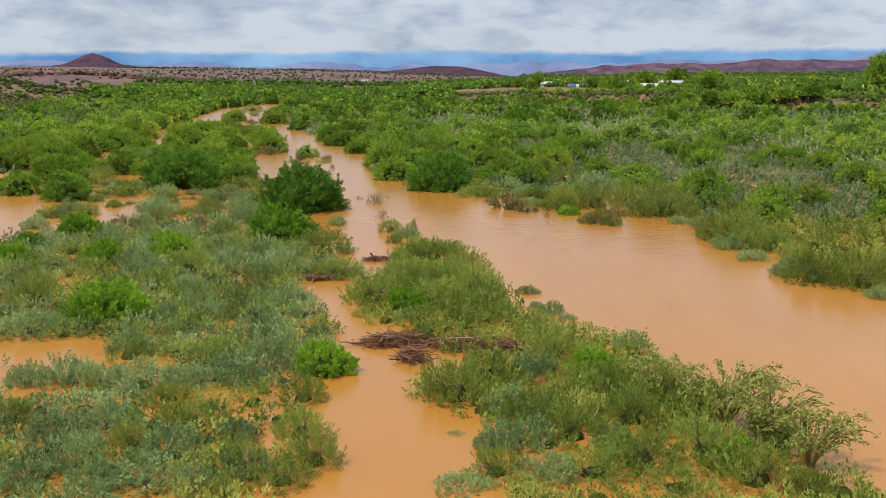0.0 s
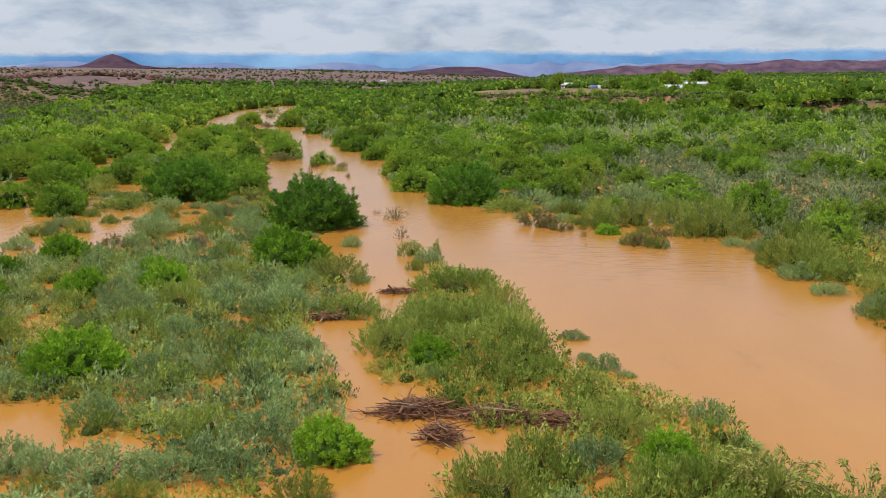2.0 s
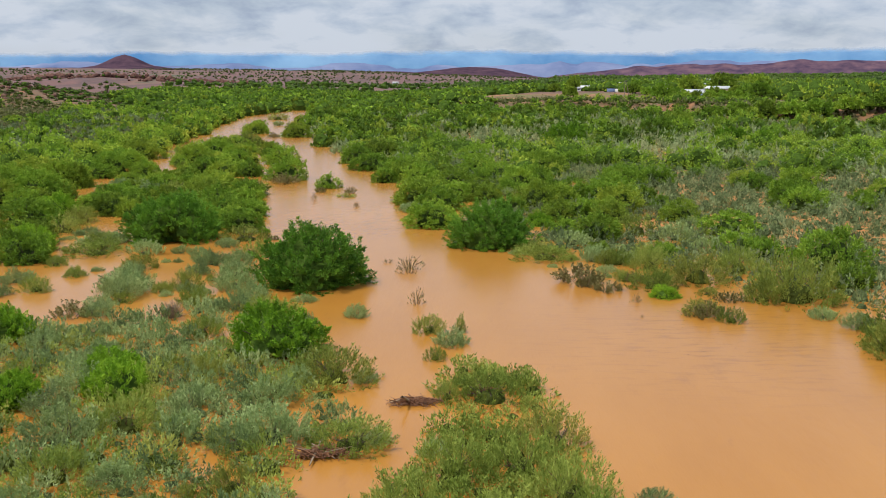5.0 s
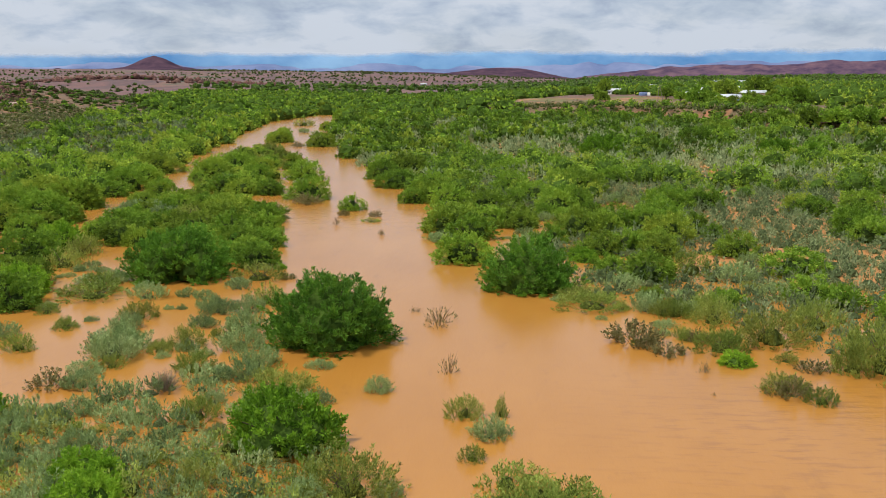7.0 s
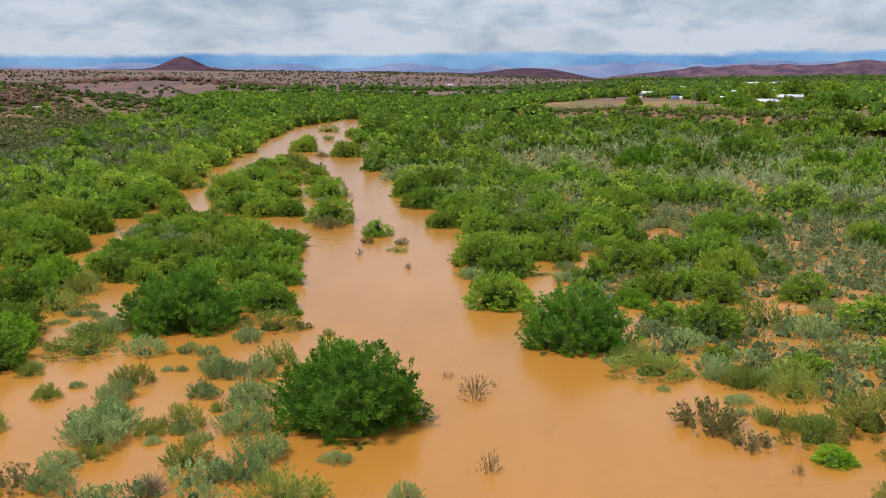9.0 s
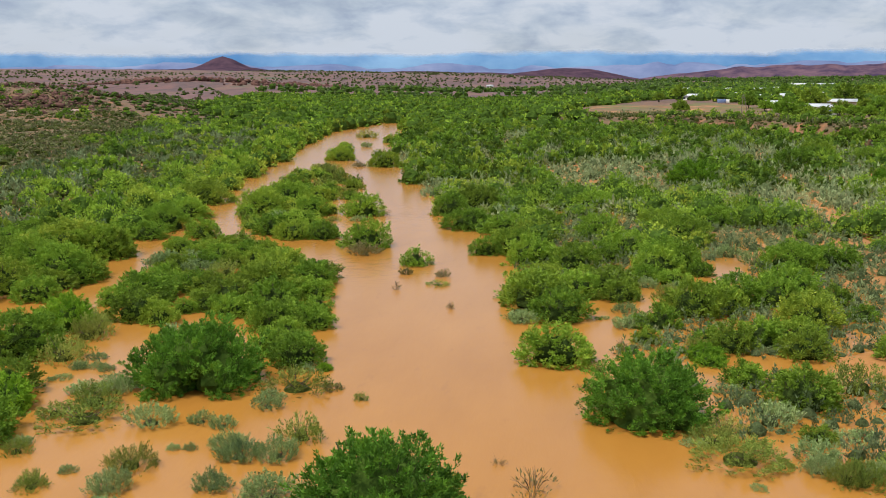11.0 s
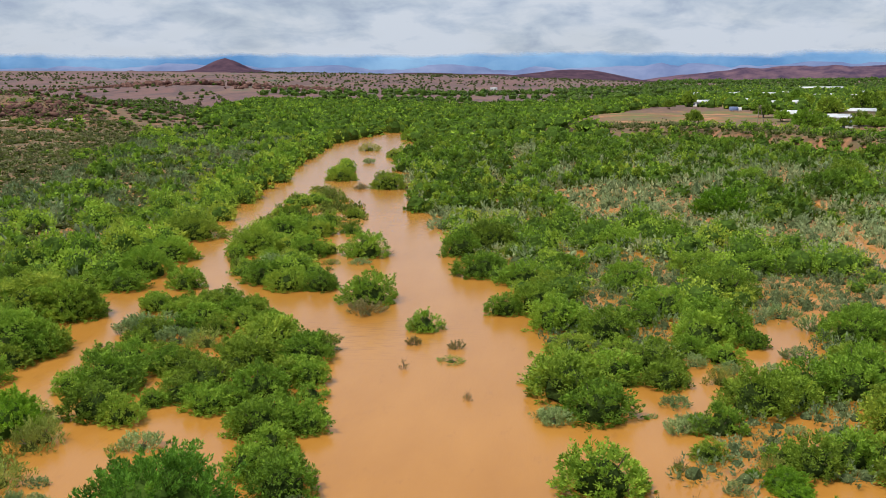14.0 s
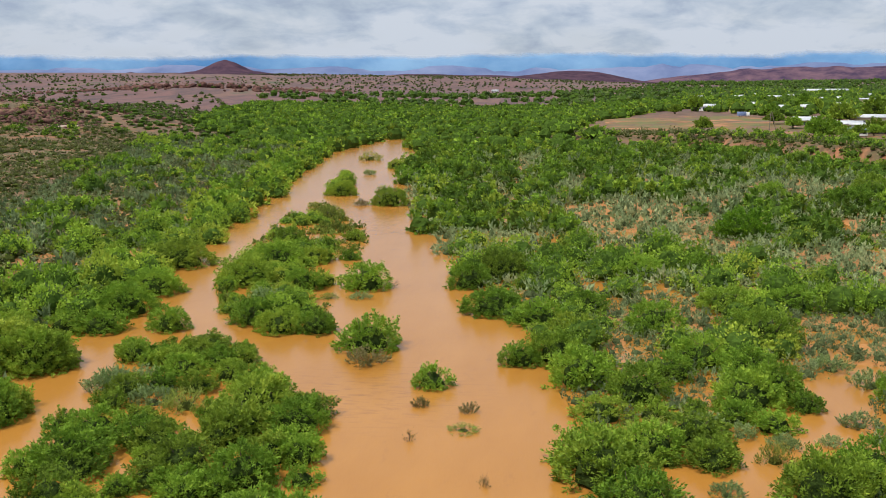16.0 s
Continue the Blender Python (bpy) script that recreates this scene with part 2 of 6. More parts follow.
def water_material():
    m, nt, b = material("muddy_water", 0.2)
    p = where(nt)
    mp = nt.nodes.new("ShaderNodeMapping"); mp.inputs["Rotation"].default_value = (0, 0, radians(-14)); mp.inputs["Scale"].default_value = (1, 0.35, 1)
    nt.links.new(p, mp.inputs[0])
    streak = add_noise(nt, 0.22, 6, 0.62, mp.outputs[0])
    big = add_noise(nt, 0.03, 3, 0.5, p)
    col = add_ramp(nt, add_math(nt, 'MULTIPLY_ADD', big, 0.5, add_math(nt, 'MULTIPLY', streak, 0.5)),
                   [(0.3, WATER_DARK), (0.7, WATER_LIGHT)])
    nt.links.new(col, b.inputs["Base Color"])
    b.inputs["IOR"].default_value = 1.33
    # broken water over the shallows
    off = nt.nodes.new("ShaderNodeVectorMath"); off.operation = 'DISTANCE'; off.inputs[1].default_value = (11.5, 69, 0)
    nt.links.new(p, off.inputs[0])
    rough = nt.nodes.new("ShaderNodeMapRange"); rough.inputs[1].default_value, rough.inputs[2].default_value = 13, 3
    nt.links.new(off.outputs["Value"], rough.inputs[0])
    off2 = nt.nodes.new("ShaderNodeVectorMath"); off2.operation = 'DISTANCE'; off2.inputs[1].default_value = (-24, 139, 0)
    nt.links.new(p, off2.inputs[0])
    rough2 = nt.nodes.new("ShaderNodeMapRange"); rough2.inputs[1].default_value, rough2.inputs[2].default_value = 11, 3
    nt.links.new(off2.outputs["Value"], rough2.inputs[0])
    rr = add_math(nt, 'MAXIMUM', rough.outputs[0], rough2.outputs[0])
    mq = nt.nodes.new("ShaderNodeMapping"); mq.inputs["Rotation"].default_value = (0, 0, radians(25)); mq.inputs["Scale"].default_value = (0.45, 1.6, 1)
    nt.links.new(p, mq.inputs[0])
    chop = add_noise(nt, 1.3, 5, 0.62, mq.outputs[0])
    crest = add_ramp(nt, chop, [(0.50, (0, 0, 0)), (0.66, (1, 1, 1))])
    dark = add_mix(nt, add_math(nt, 'MULTIPLY', add_math(nt, 'MULTIPLY', crest, rr), 0.5), col, (0.20, 0.085, 0.028))
    silt = add_ramp(nt, add_noise(nt, 0.5, 6, 0.7, mp.outputs[0]), [(0.60, (0, 0, 0)), (0.72, (1, 1, 1))])
    dark = add_mix(nt, add_math(nt, 'MULTIPLY', silt, 0.30), dark, (0.20, 0.09, 0.03))
    nt.links.new(dark, b.inputs["Base Color"])
    ripple = add_noise(nt, 1.6, 5, 0.65, mp.outputs[0])
    swell = add_math(nt, 'MULTIPLY_ADD', add_math(nt, 'MULTIPLY', chop, rr), 1.5, ripple)
    add_bump(nt, b, swell, 0.35, 0.06)
    return m


WATER_DARK, WATER_LIGHT = (0.345, 0.145, 0.024), (0.425, 0.190, 0.036)
EARTH, WATER = ground_material(), water_material()


# ---- ground ----
# banks of the flooded river, from downstream to upstream
RIGHT_BANK = [(44, -60), (38, 0), (30, 30), (21, 47), (18.5, 58), (18.5, 72), (15, 78), (9, 81), (4, 88), (1, 95), (-3, 101), (-7.5, 113), (-10, 125), (-12.5, 148),
              (-20, 172), (-29, 199), (-35, 226), (-42, 248), (-55, 314), (-57, 356), (-66, 430), (-76, 472)]
LEFT_BANK = [(-60, -60), (-52, 0), (-48, 40), (-46, 80), (-44.7, 117), (-46.5, 128), (-50, 143), (-52.8, 152), (-53.3, 166), (-54.8, 185), (-58, 207), (-64.5, 244), (-69.5, 279),
             (-77, 330), (-83, 367), (-86, 420), (-83, 472)]


def bank_x(bank, y):
    return np.interp(y, [b for a, b in bank], [a for a, b in bank])


def smooth(a, b, v):
    t = np.clip((v - a) / (b - a), 0, 1)
    return t * t * (3 - 2 * t)


def wobble(x, y, size, seed):
    """Smooth value noise on a lattice, -1 to 1."""
    u, v = x / size + seed * 17.3, y / size - seed * 9.1
    i, j = np.floor(u).astype(np.int64), np.floor(v).astype(np.int64)
    f, g = u - i, v - j
    f, g = f * f * (3 - 2 * f), g * g * (3 - 2 * g)

    def h(a, b):
        k = (a * 374761393 + b * 668265263 + seed * 1442695) & 0x7fffffff
        k = ((k ^ (k >> 13)) * 1274126177) & 0x7fffffff
        return (k ^ (k >> 16)) % 10007 / 5003.5 - 1
    return (h(i, j) * (1 - f) + h(i + 1, j) * f) * (1 - g) + (h(i, j + 1) * (1 - f) + h(i + 1, j + 1) * f) * g


STREAM = [(30, 158), (29, 177), (32, 203), (35, 237), (42, 262)]
SIDE_CHANNEL = [(-5, 108), (-2, 116), (3, 127), (9, 137), (14, 147)]


def line_distance(line, x, y):
    best = np.full(np.shape(x), 1e9)
    for (x0, y0), (x1, y1) in zip(line, line[1:]):
        dx, dy = x1 - x0, y1 - y0
        t = np.clip(((x - x0) * dx + (y - y0) * dy) / (dx * dx + dy * dy), 0, 1)
        best = np.minimum(best, np.hypot(x - x0 - t * dx, y - y0 - t * dy))
    return best


def terrace(x, y):
    """Metres behind the foot of the eroded terrace bank."""
    return y - np.interp(x, [-60, 40, 56, 70, 86, 130, 260], [450, 402, 368, 320, 298, 262, 225]) + 7 * wobble(x, y, 30, 3) + 3.5 * wobble(x, y, 9, 7)


def ground_height(x, y):
    x, y = np.asarray(x, float), np.asarray(y, float)
    right, left = x - bank_x(RIGHT_BANK, y), bank_x(LEFT_BANK, y) - x
    out = np.maximum(right, left)
    z = -0.22 + 0.0 * x
    z = z + 0.16 * wobble(x, y, 5.0, 1) + 0.09 * wobble(x, y, 1.9, 2)
    z = z + 0.10 * smooth(0, 6, right) + 0.35 * smooth(0, 10, left) + 0.6 * smooth(10, 60, left) + 0.45 * smooth(14, 60, right)
    # open channel
    mid = -0.9 * smooth(2.5, -3, right) * smooth(-36, -26, right) * smooth(75, 95, y)
    z = z + mid - 0.9 * smooth(1.0, -3, right) * smooth(-14, -9, right) * smooth(92, 75, y)
    end = smooth(430, 475, y)
    z = z + 0.7 * end
    for line, half in ((STREAM, 0.1), (SIDE_CHANNEL, 2.4)):
        d = line_distance(line, x, y) + 0.7 * wobble(x, y, 4, 8)
        z = np.where(d < half + 2, np.minimum(z, -0.35 + 0.6 * np.maximum(d - half, 0) + 0.1 * wobble(x, y, 2, 9)), z)
    # terrace on the right, low rises on the left, the far plain
    edge = terrace(x, y)
    z = z + (4.6 + 0.9 * wobble(x, y, 28, 12)) * smooth(-2, 15, edge) * smooth(-60, 10, x - 0.12 * np.maximum(y - 430, 0))
    z = z + 5.5 * smooth(30, 240, left) * smooth(60, 300, y) * (0.8 + 0.25 * wobble(x, y, 45, 4))
    z = z + 12 * np.exp(-((x + 275) / 78) ** 2 - ((y - 490) / 60) ** 2) * (1 + 0.3 * wobble(x, y, 16, 5))
    z = z + 9 * np.exp(-((x + 430) / 90) ** 2 - ((y - 1150) / 120) ** 2) * (1 + 0.3 * wobble(x, y, 30, 5))
    reach = np.hypot(x, y)
    far = smooth(1250, 2400, reach)
    rise = 1 - 0.62 * smooth(-250, 350, x)
    z = z + rise * (5 * smooth(700, 1250, reach) + 26 * far) + far * (4 * wobble(x, y, 420, 6) + 1.5 * wobble(x, y, 130, 13)) + smooth(400, 1500, -x + 0.1 * y) * 10
    return z


def grid_mesh(name, xs, ys, height):
    X, Y = np.meshgrid(xs, ys)
    co = np.stack([X, Y, height(X, Y)], -1).reshape(-1, 3)
    nx, ny = len(xs), len(ys)
    i = np.arange(nx * ny).reshape(ny, nx)
    q = np.stack([i[:-1, :-1], i[:-1, 1:], i[1:, 1:], i[1:, :-1]], -1).reshape(-1, 4)
    me = bpy.data.meshes.new(name)
    fill_mesh(me, co, q)
    me.polygons.foreach_set("use_smooth", np.ones(len(q), bool))
    return me


def fill_mesh(me, co, quads, tone=None):
    me.vertices.add(len(co)); me.vertices.foreach_set("co", np.asarray(co, np.float32).ravel())
    n, k = quads.shape
    me.loops.add(n * k); me.loops.foreach_set("vertex_index", quads.astype(np.int32).ravel())
    me.polygons.add(n); me.polygons.foreach_set("loop_start", np.arange(n, dtype=np.int32) * k)
    if tone is not None:
        at = me.attributes.new("tone", 'FLOAT', 'POINT')
        at.data.foreach_set("value", np.asarray(tone, np.float32))
    me.update(calc_edges=True)
    me.validate()


def spread(lo, a, b, hi, step, grow=1.22):
    mid = list(np.arange(a, b, step))
    s, v, low = step, a, []
    while v > lo:
        s *= grow; v -= s; low.append(v)
    s, v, high = step, mid[-1], []
    while v < hi:
        s *= grow; v += s; high.append(v)
    return np.array(low[::-1] + mid + high)


ground = new("ground", grid_mesh("ground", spread(-4700, -90, 90, 4700, 1.1), spread(-1500, 10, 260, 4700, 1.1, 1.12), ground_height))
ground.data.materials.append(EARTH)
tagged(ground, "wet red-orange floodplain earth running out to a dry plain", "ground", kind="structure")
water = new("river_water", grid_mesh("river_water", np.linspace(-130, 90, 23), np.linspace(-70, 520, 60), lambda a, b: a * 0.0))
water.data.materials.append(WATER)
tagged(water, "opaque orange-brown flood water with faint ripples", "river", kind="structure")


# ---- plants: leaf clouds ----
RNG = np.random.default_rng(7)


def unit(v):
    return v / np.maximum(np.linalg.norm(v, axis=-1, keepdims=True), 1e-9)


def leaves(pos, axis, normal, length, width):
    """Pointed leaves: three corners each, from pos along axis."""
    side = unit(np.cross(axis, normal)) * width[:, None]
    c = np.stack([pos - side, pos + side, pos + axis * length[:, None]], 1)
    return c.reshape(-1, 3)


def lobe_reach(d, cen, rad):
    """How far an uneven dome made of lobes reaches in the directions d, and which lobe is met."""
    b = d @ cen.T
    disc = b * b - ((cen ** 2).sum(1) - rad ** 2)[None]
    r = np.where(disc > 0, b + np.sqrt(np.maximum(disc, 0)), 0.0)
    w = r.argmax(1)
    return np.maximum(r[np.arange(len(d)), w], 0.42), w


def make_lobes(rng, big, small, low=-0.1):
    k = np.arange(big)
    az = k * 2.39996 + rng.uniform(0, 6.28) + rng.normal(0, 0.3, big)
    el = np.arcsin(np.clip(low + (1 - low) * (k + rng.uniform(0.1, 0.9, big)) / big, -1, 1))
    size = 2.1 / math.sqrt(big)
    rad = rng.uniform(0.62, 1.1, big) * min(max(size, 0.26), 0.5)
    cen = np.stack([np.cos(az) * np.cos(el), np.sin(az) * np.cos(el), np.sin(el)], -1) * (rng.uniform(0.90, 1.10, big) - rad)[:, None]
    if small:
        d = up_ward(rng, small, low - 0.02)
        r, _ = lobe_reach(d, cen, rad)
        cen = np.concatenate([cen, d * (r * rng.uniform(0.86, 0.98, small))[:, None]])
        rad = np.concatenate([rad, rng.uniform(0.07, 0.15, small)])
    return cen, rad


def up_ward(rng, n, low=-0.12):
    z = rng.uniform(low, 1, n); a = rng.uniform(0, 2 * np.pi, n)
    c = np.sqrt(np.maximum(1 - z * z, 0))
    return np.stack([np.cos(a) * c, np.sin(a) * c, z], -1)


def lifted(z, low):
    """Raises a crown that swells out above its foot so that it still stands on the ground."""
    up = max(-low - 0.15, 0.0)
    return (z + up) / (1 + up)


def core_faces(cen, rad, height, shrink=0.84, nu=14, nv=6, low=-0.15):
    """The dark inside of a crown, twigs and shade put into its colour, as a closed lumpy mound; corners of separate
    triangles.
    """
    u = np.arange(nu) * 2 * np.pi / nu
    v = np.linspace(low, 0.5 * np.pi - 0.02, nv + 1)
    V, U = np.meshgrid(v, u, indexing="ij")
    d = np.stack([np.cos(U) * np.cos(V), np.sin(U) * np.cos(V), np.sin(V)], -1)
    r, _ = lobe_reach(d.reshape(-1, 3), cen, rad)
    p = d * (r * shrink).reshape(nv + 1, nu)[..., None]
    p[..., 2] = np.maximum(lifted(p[..., 2], low), -0.03) * height
    a, b, c, d = p[:-1], np.roll(p[:-1], -1, 1), np.roll(p[1:], -1, 1), p[1:]
    return np.stack([a, b, c, a, c, d], 2).reshape(-1, 3)


def sprays(rng, tip, axis, length, slim, per, leaf, broad, lift):
    """Leafy sprays that end at tip: leaves set round each axis, widest in the middle. Gives the corners and a number for each spray."""
    n = len(tip)
    ax = axis[:, None]
    u = rng.uniform(0, 1, (n, per)) ** 0.75
    side = rng.normal(size=(n, per, 3))
    side = unit(side - (side * ax).sum(-1, keepdims=True) * ax)
    wide = (slim * length)[:, None] * np.sin(np.pi * (0.14 + 0.78 * u)) * rng.uniform(0.2, 1, (n, per))
    p = tip[:, None] - ax * (length[:, None] * (1 - u))[..., None] + side * wide[..., None]
    along = unit(ax * 0.8 + side * 0.6 + rng.normal(size=p.shape) * 0.28 + np.array([0, 0, lift]))
    face = unit(ax * 0.65 + side * 0.45 + rng.normal(size=p.shape) * 0.4 + np.array([0, 0, 0.3]))
    ln = (leaf * rng.uniform(0.6, 1.4, (n, per))).ravel()
    co = leaves(p.reshape(-1, 3), along.reshape(-1, 3), face.reshape(-1, 3), ln, ln * rng.uniform(*broad, n * per))
    return co, np.repeat(rng.uniform(0, 1, n), per * 3)


def crown(rng, count, per, leaf, height=1.0, lobes=30, small=0, core=(14, 6), low=-0.1, reach=(0.28, 0.44), slim=0.34, lift=0.15, rise=0.35, shrink=0.58, broad=(0.24, 0.40), swell=1.06):
    """An uneven crown of unit radius: leafy sprays that stand out of a lobed dome, with gaps between them, round a core
    darkened for inner shade.
    """
    cen, rad = make_lobes(rng, lobes, small, low)
    d = up_ward(rng, count, low)
    r, w = lobe_reach(d, cen, rad)
    r = r * np.where(rng.uniform(size=count) < 0.12, rng.uniform(1.04, 1.14, count), rng.uniform(0.86, 1.03, count))
    tip = d * r[:, None]
    axis = unit(unit(tip - cen[w]) * 0.7 + d * 0.7 + rng.normal(size=d.shape) * 0.16 + np.array([0, 0, rise]))
    co, sprig = sprays(rng, tip, axis, rng.uniform(*reach, count), slim, per, leaf, broad, lift)
    co[:, 2] = np.maximum(lifted(co[:, 2], low - 0.05) * height, 0.0) + 0.01
    co = co * np.array([swell, swell, 1.0])
    return core_faces(cen, rad, height, shrink, *core, low - 0.05), co, sprig


def upright(rng, count, per, leaf, height=1.0, lean=1.15, core=(10, 4), slim=0.11, reach=(0.34, 0.58), broad=(0.17, 0.28), shrink=0.55, rise=0.75, ragged=0.0):
    """A low bush of many upright leafy shoots that fan out from its foot."""
    cen, rad = make_lobes(rng, 9, 6)
    az, tilt = rng.uniform(0, 2 * np.pi, count), np.sqrt(rng.uniform(0, 1, count)) * lean
    d = np.stack([np.cos(az) * np.sin(tilt), np.sin(az) * np.sin(tilt), np.cos(tilt)], -1)
    r, _ = lobe_reach(d, cen, rad)
    tip = d * (np.clip(r, 0.7, 1.1) * rng.uniform(0.84 - ragged, 1.12 + ragged, count))[:, None]
    axis = unit(d * 0.65 + rng.normal(size=d.shape) * 0.13 + np.array([0, 0, rise]))
    co, sprig = sprays(rng, tip, axis, rng.uniform(*reach, count), slim, per, leaf, broad, 0.35)
    co = co * np.array([1.2, 1.2, height])
    co[:, 2] = np.maximum(co[:, 2], 0.0) + 0.01
    return core_faces(cen, rad, height * 0.9, shrink, *core), co, sprig


def stick(a, b, r0, r1, sides=5):
    a, b = np.array(a, float), np.array(b, float)
    d = unit(b - a); u = unit(np.cross(d, [0.3, 0.9, 0.17])); v = np.cross(d, u)
    t = np.arange(sides) * 2 * np.pi / sides
    ring = np.cos(t)[:, None] * u + np.sin(t)[:, None] * v
    co = np.concatenate([a + ring * r0, b + ring * r1])
    i = np.arange(sides); j = (i + 1) % sides
    return co, np.stack([i, j, j + sides, i + sides], -1)


def join_sticks(sticks):
    co, q, k = [], [], 0
    for c, f in sticks:
        co.append(c); q.append(f + k); k += len(c)
    return np.concatenate(co), np.concatenate(q)


def stems(rng, n, spread_r, height, thick, forks=2):
    out = []
    for _ in range(n):
        a = rng.uniform(0, 2 * np.pi); r = spread_r * rng.uniform(0.4, 1)
        p0 = np.array([math.cos(a) * 0.06, math.sin(a) * 0.06, -0.12])
        p1 = np.array([math.cos(a) * r * 0.5, math.sin(a) * r * 0.5, height * rng.uniform(0.4, 0.55)])
        out.append(stick(p0, p1, thick, thick * 0.7))
        for _ in range(forks):
            e = p1 + np.array([math.cos(a) * r * 0.5, math.sin(a) * r * 0.5, height * 0.4]) + rng.normal(size=3) * 0.14
            out.append(stick(p1, e, thick * 0.65, thick * 0.25, 4))
    return out


def mesh_of(name, co, q, mat, tone=None):
    me = bpy.data.meshes.new(name)
    fill_mesh(me, co, q, tone)
    me.materials.append(mat)
    return me


def leafy_mesh(name, core, leaf, sprig, mat, tone, inner=None):
    """Leaves and the shade-coloured core inside them, in one mesh."""
    co = np.concatenate([core, leaf])
    me = bpy.data.meshes.new(name)
    fill_mesh(me, co, np.arange(len(co)).reshape(-1, 3), tone)
    at = me.attributes.new("sprig", 'FLOAT', 'POINT')
    at.data.foreach_set("value", np.concatenate([np.full(len(core), 0.5), sprig]).astype(np.float32))
    me.materials.append(mat)
    # second slot: dark colour that stands for shade inside the crown
    me.materials.append(inner or {LEAF_STRAW: SHADE_OLIVE, LEAF_BRIGHT: SHADE_THICKET, LEAF_DEEP: SHADE_THICKET, LEAF_SALT: SHADE_SALT, LEAF_GREY: SHADE_SALT, LEAF_OLIVE: SHADE_OLIVE, LEAF_SCRUB: SHADE_OLIVE}.get(mat, SHADE_CORE))
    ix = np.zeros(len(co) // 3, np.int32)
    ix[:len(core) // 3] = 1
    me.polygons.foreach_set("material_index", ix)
    return me


def plant(name, label, category, group, leaf_co, leaf_mat, stem_list, stem_mat=None):
    """A plant at the origin: an empty with its crown and its stems."""
    top = tagged(new(name), label, category, group)
    if leaf_co is not None:
        leafy = new("crown", leafy_mesh(name + "_crown", *leaf_co, leaf_mat, np.full(len(leaf_co[0]) + len(leaf_co[1]), 0.5)))
        leafy.parent = top
    c2, q2 = join_sticks(stem_list)
    s = new("stem", mesh_of(name + "_stem", c2, q2, stem_mat or BARK))
    s.parent = top
    return top


def twig_bush(rng, n, height, thick):
    """Bare branching twigs."""
    out = []
    for _ in range(n):
        a, t = rng.uniform(0, 2 * np.pi), rng.uniform(0.1, 1.25)
        d = np.array([math.cos(a) * math.sin(t), math.sin(a) * math.sin(t), math.cos(t) * height])
        p0 = np.array([math.cos(a) * 0.1, math.sin(a) * 0.1, -0.1]); p1 = d * rng.uniform(0.45, 0.6)
        out.append(stick(p0, p1, thick, thick * 0.7, 4))
        for _ in range(3):
            e = p1 + d * rng.uniform(0.25, 0.5) + rng.normal(size=3) * 0.14
            out.append(stick(p1, e, thick * 0.6, thick * 0.25, 3))
    return out


def arching(rng):
    """Long arching sprays that reach out sideways: stems and leaves."""
    sticks, lp, la = [], [], []
    for _ in range(26):
        a, reach, high = rng.uniform(0, 2 * np.pi), rng.uniform(0.7, 1.35), rng.uniform(0.7, 1.1)
        u = np.linspace(0, 1, 9)
        x = np.stack([np.cos(a) * reach * u ** 1.2, np.sin(a) * reach * u ** 1.2, high * np.sin(u * 2.0)], -1) + rng.normal(0, 0.015, (9, 3))
        sticks += [stick(p, q, 0.02 * (1 - 0.09 * i), 0.02 * (0.91 - 0.09 * i), 4) for i, (p, q) in enumerate(zip(x, x[1:]))]
        t = rng.uniform(2.0, 8.0, 75); i = np.minimum(t.astype(int), 7)
        p = x[i] + (x[i + 1] - x[i]) * (t - i)[:, None]
        lp.append(p + rng.normal(0, 0.045, p.shape)); la.append(unit(unit(x[i + 1] - x[i]) + rng.normal(0, 0.6, p.shape)))
    p, ax = np.concatenate(lp), np.concatenate(la)
    n = len(p)
    l = rng.uniform(0.06, 0.13, n)
    return (np.zeros((0, 3)), leaves(p, ax, unit(rng.normal(size=(n, 3)) + np.array([0, 0, 0.8])), l, l * 0.2), np.full(n * 3, 0.5)), sticks


def lift_crown(parts, up):
    core, leaf, sprig = parts
    return core + np.array([0, 0, up]), leaf + np.array([0, 0, up]), sprig


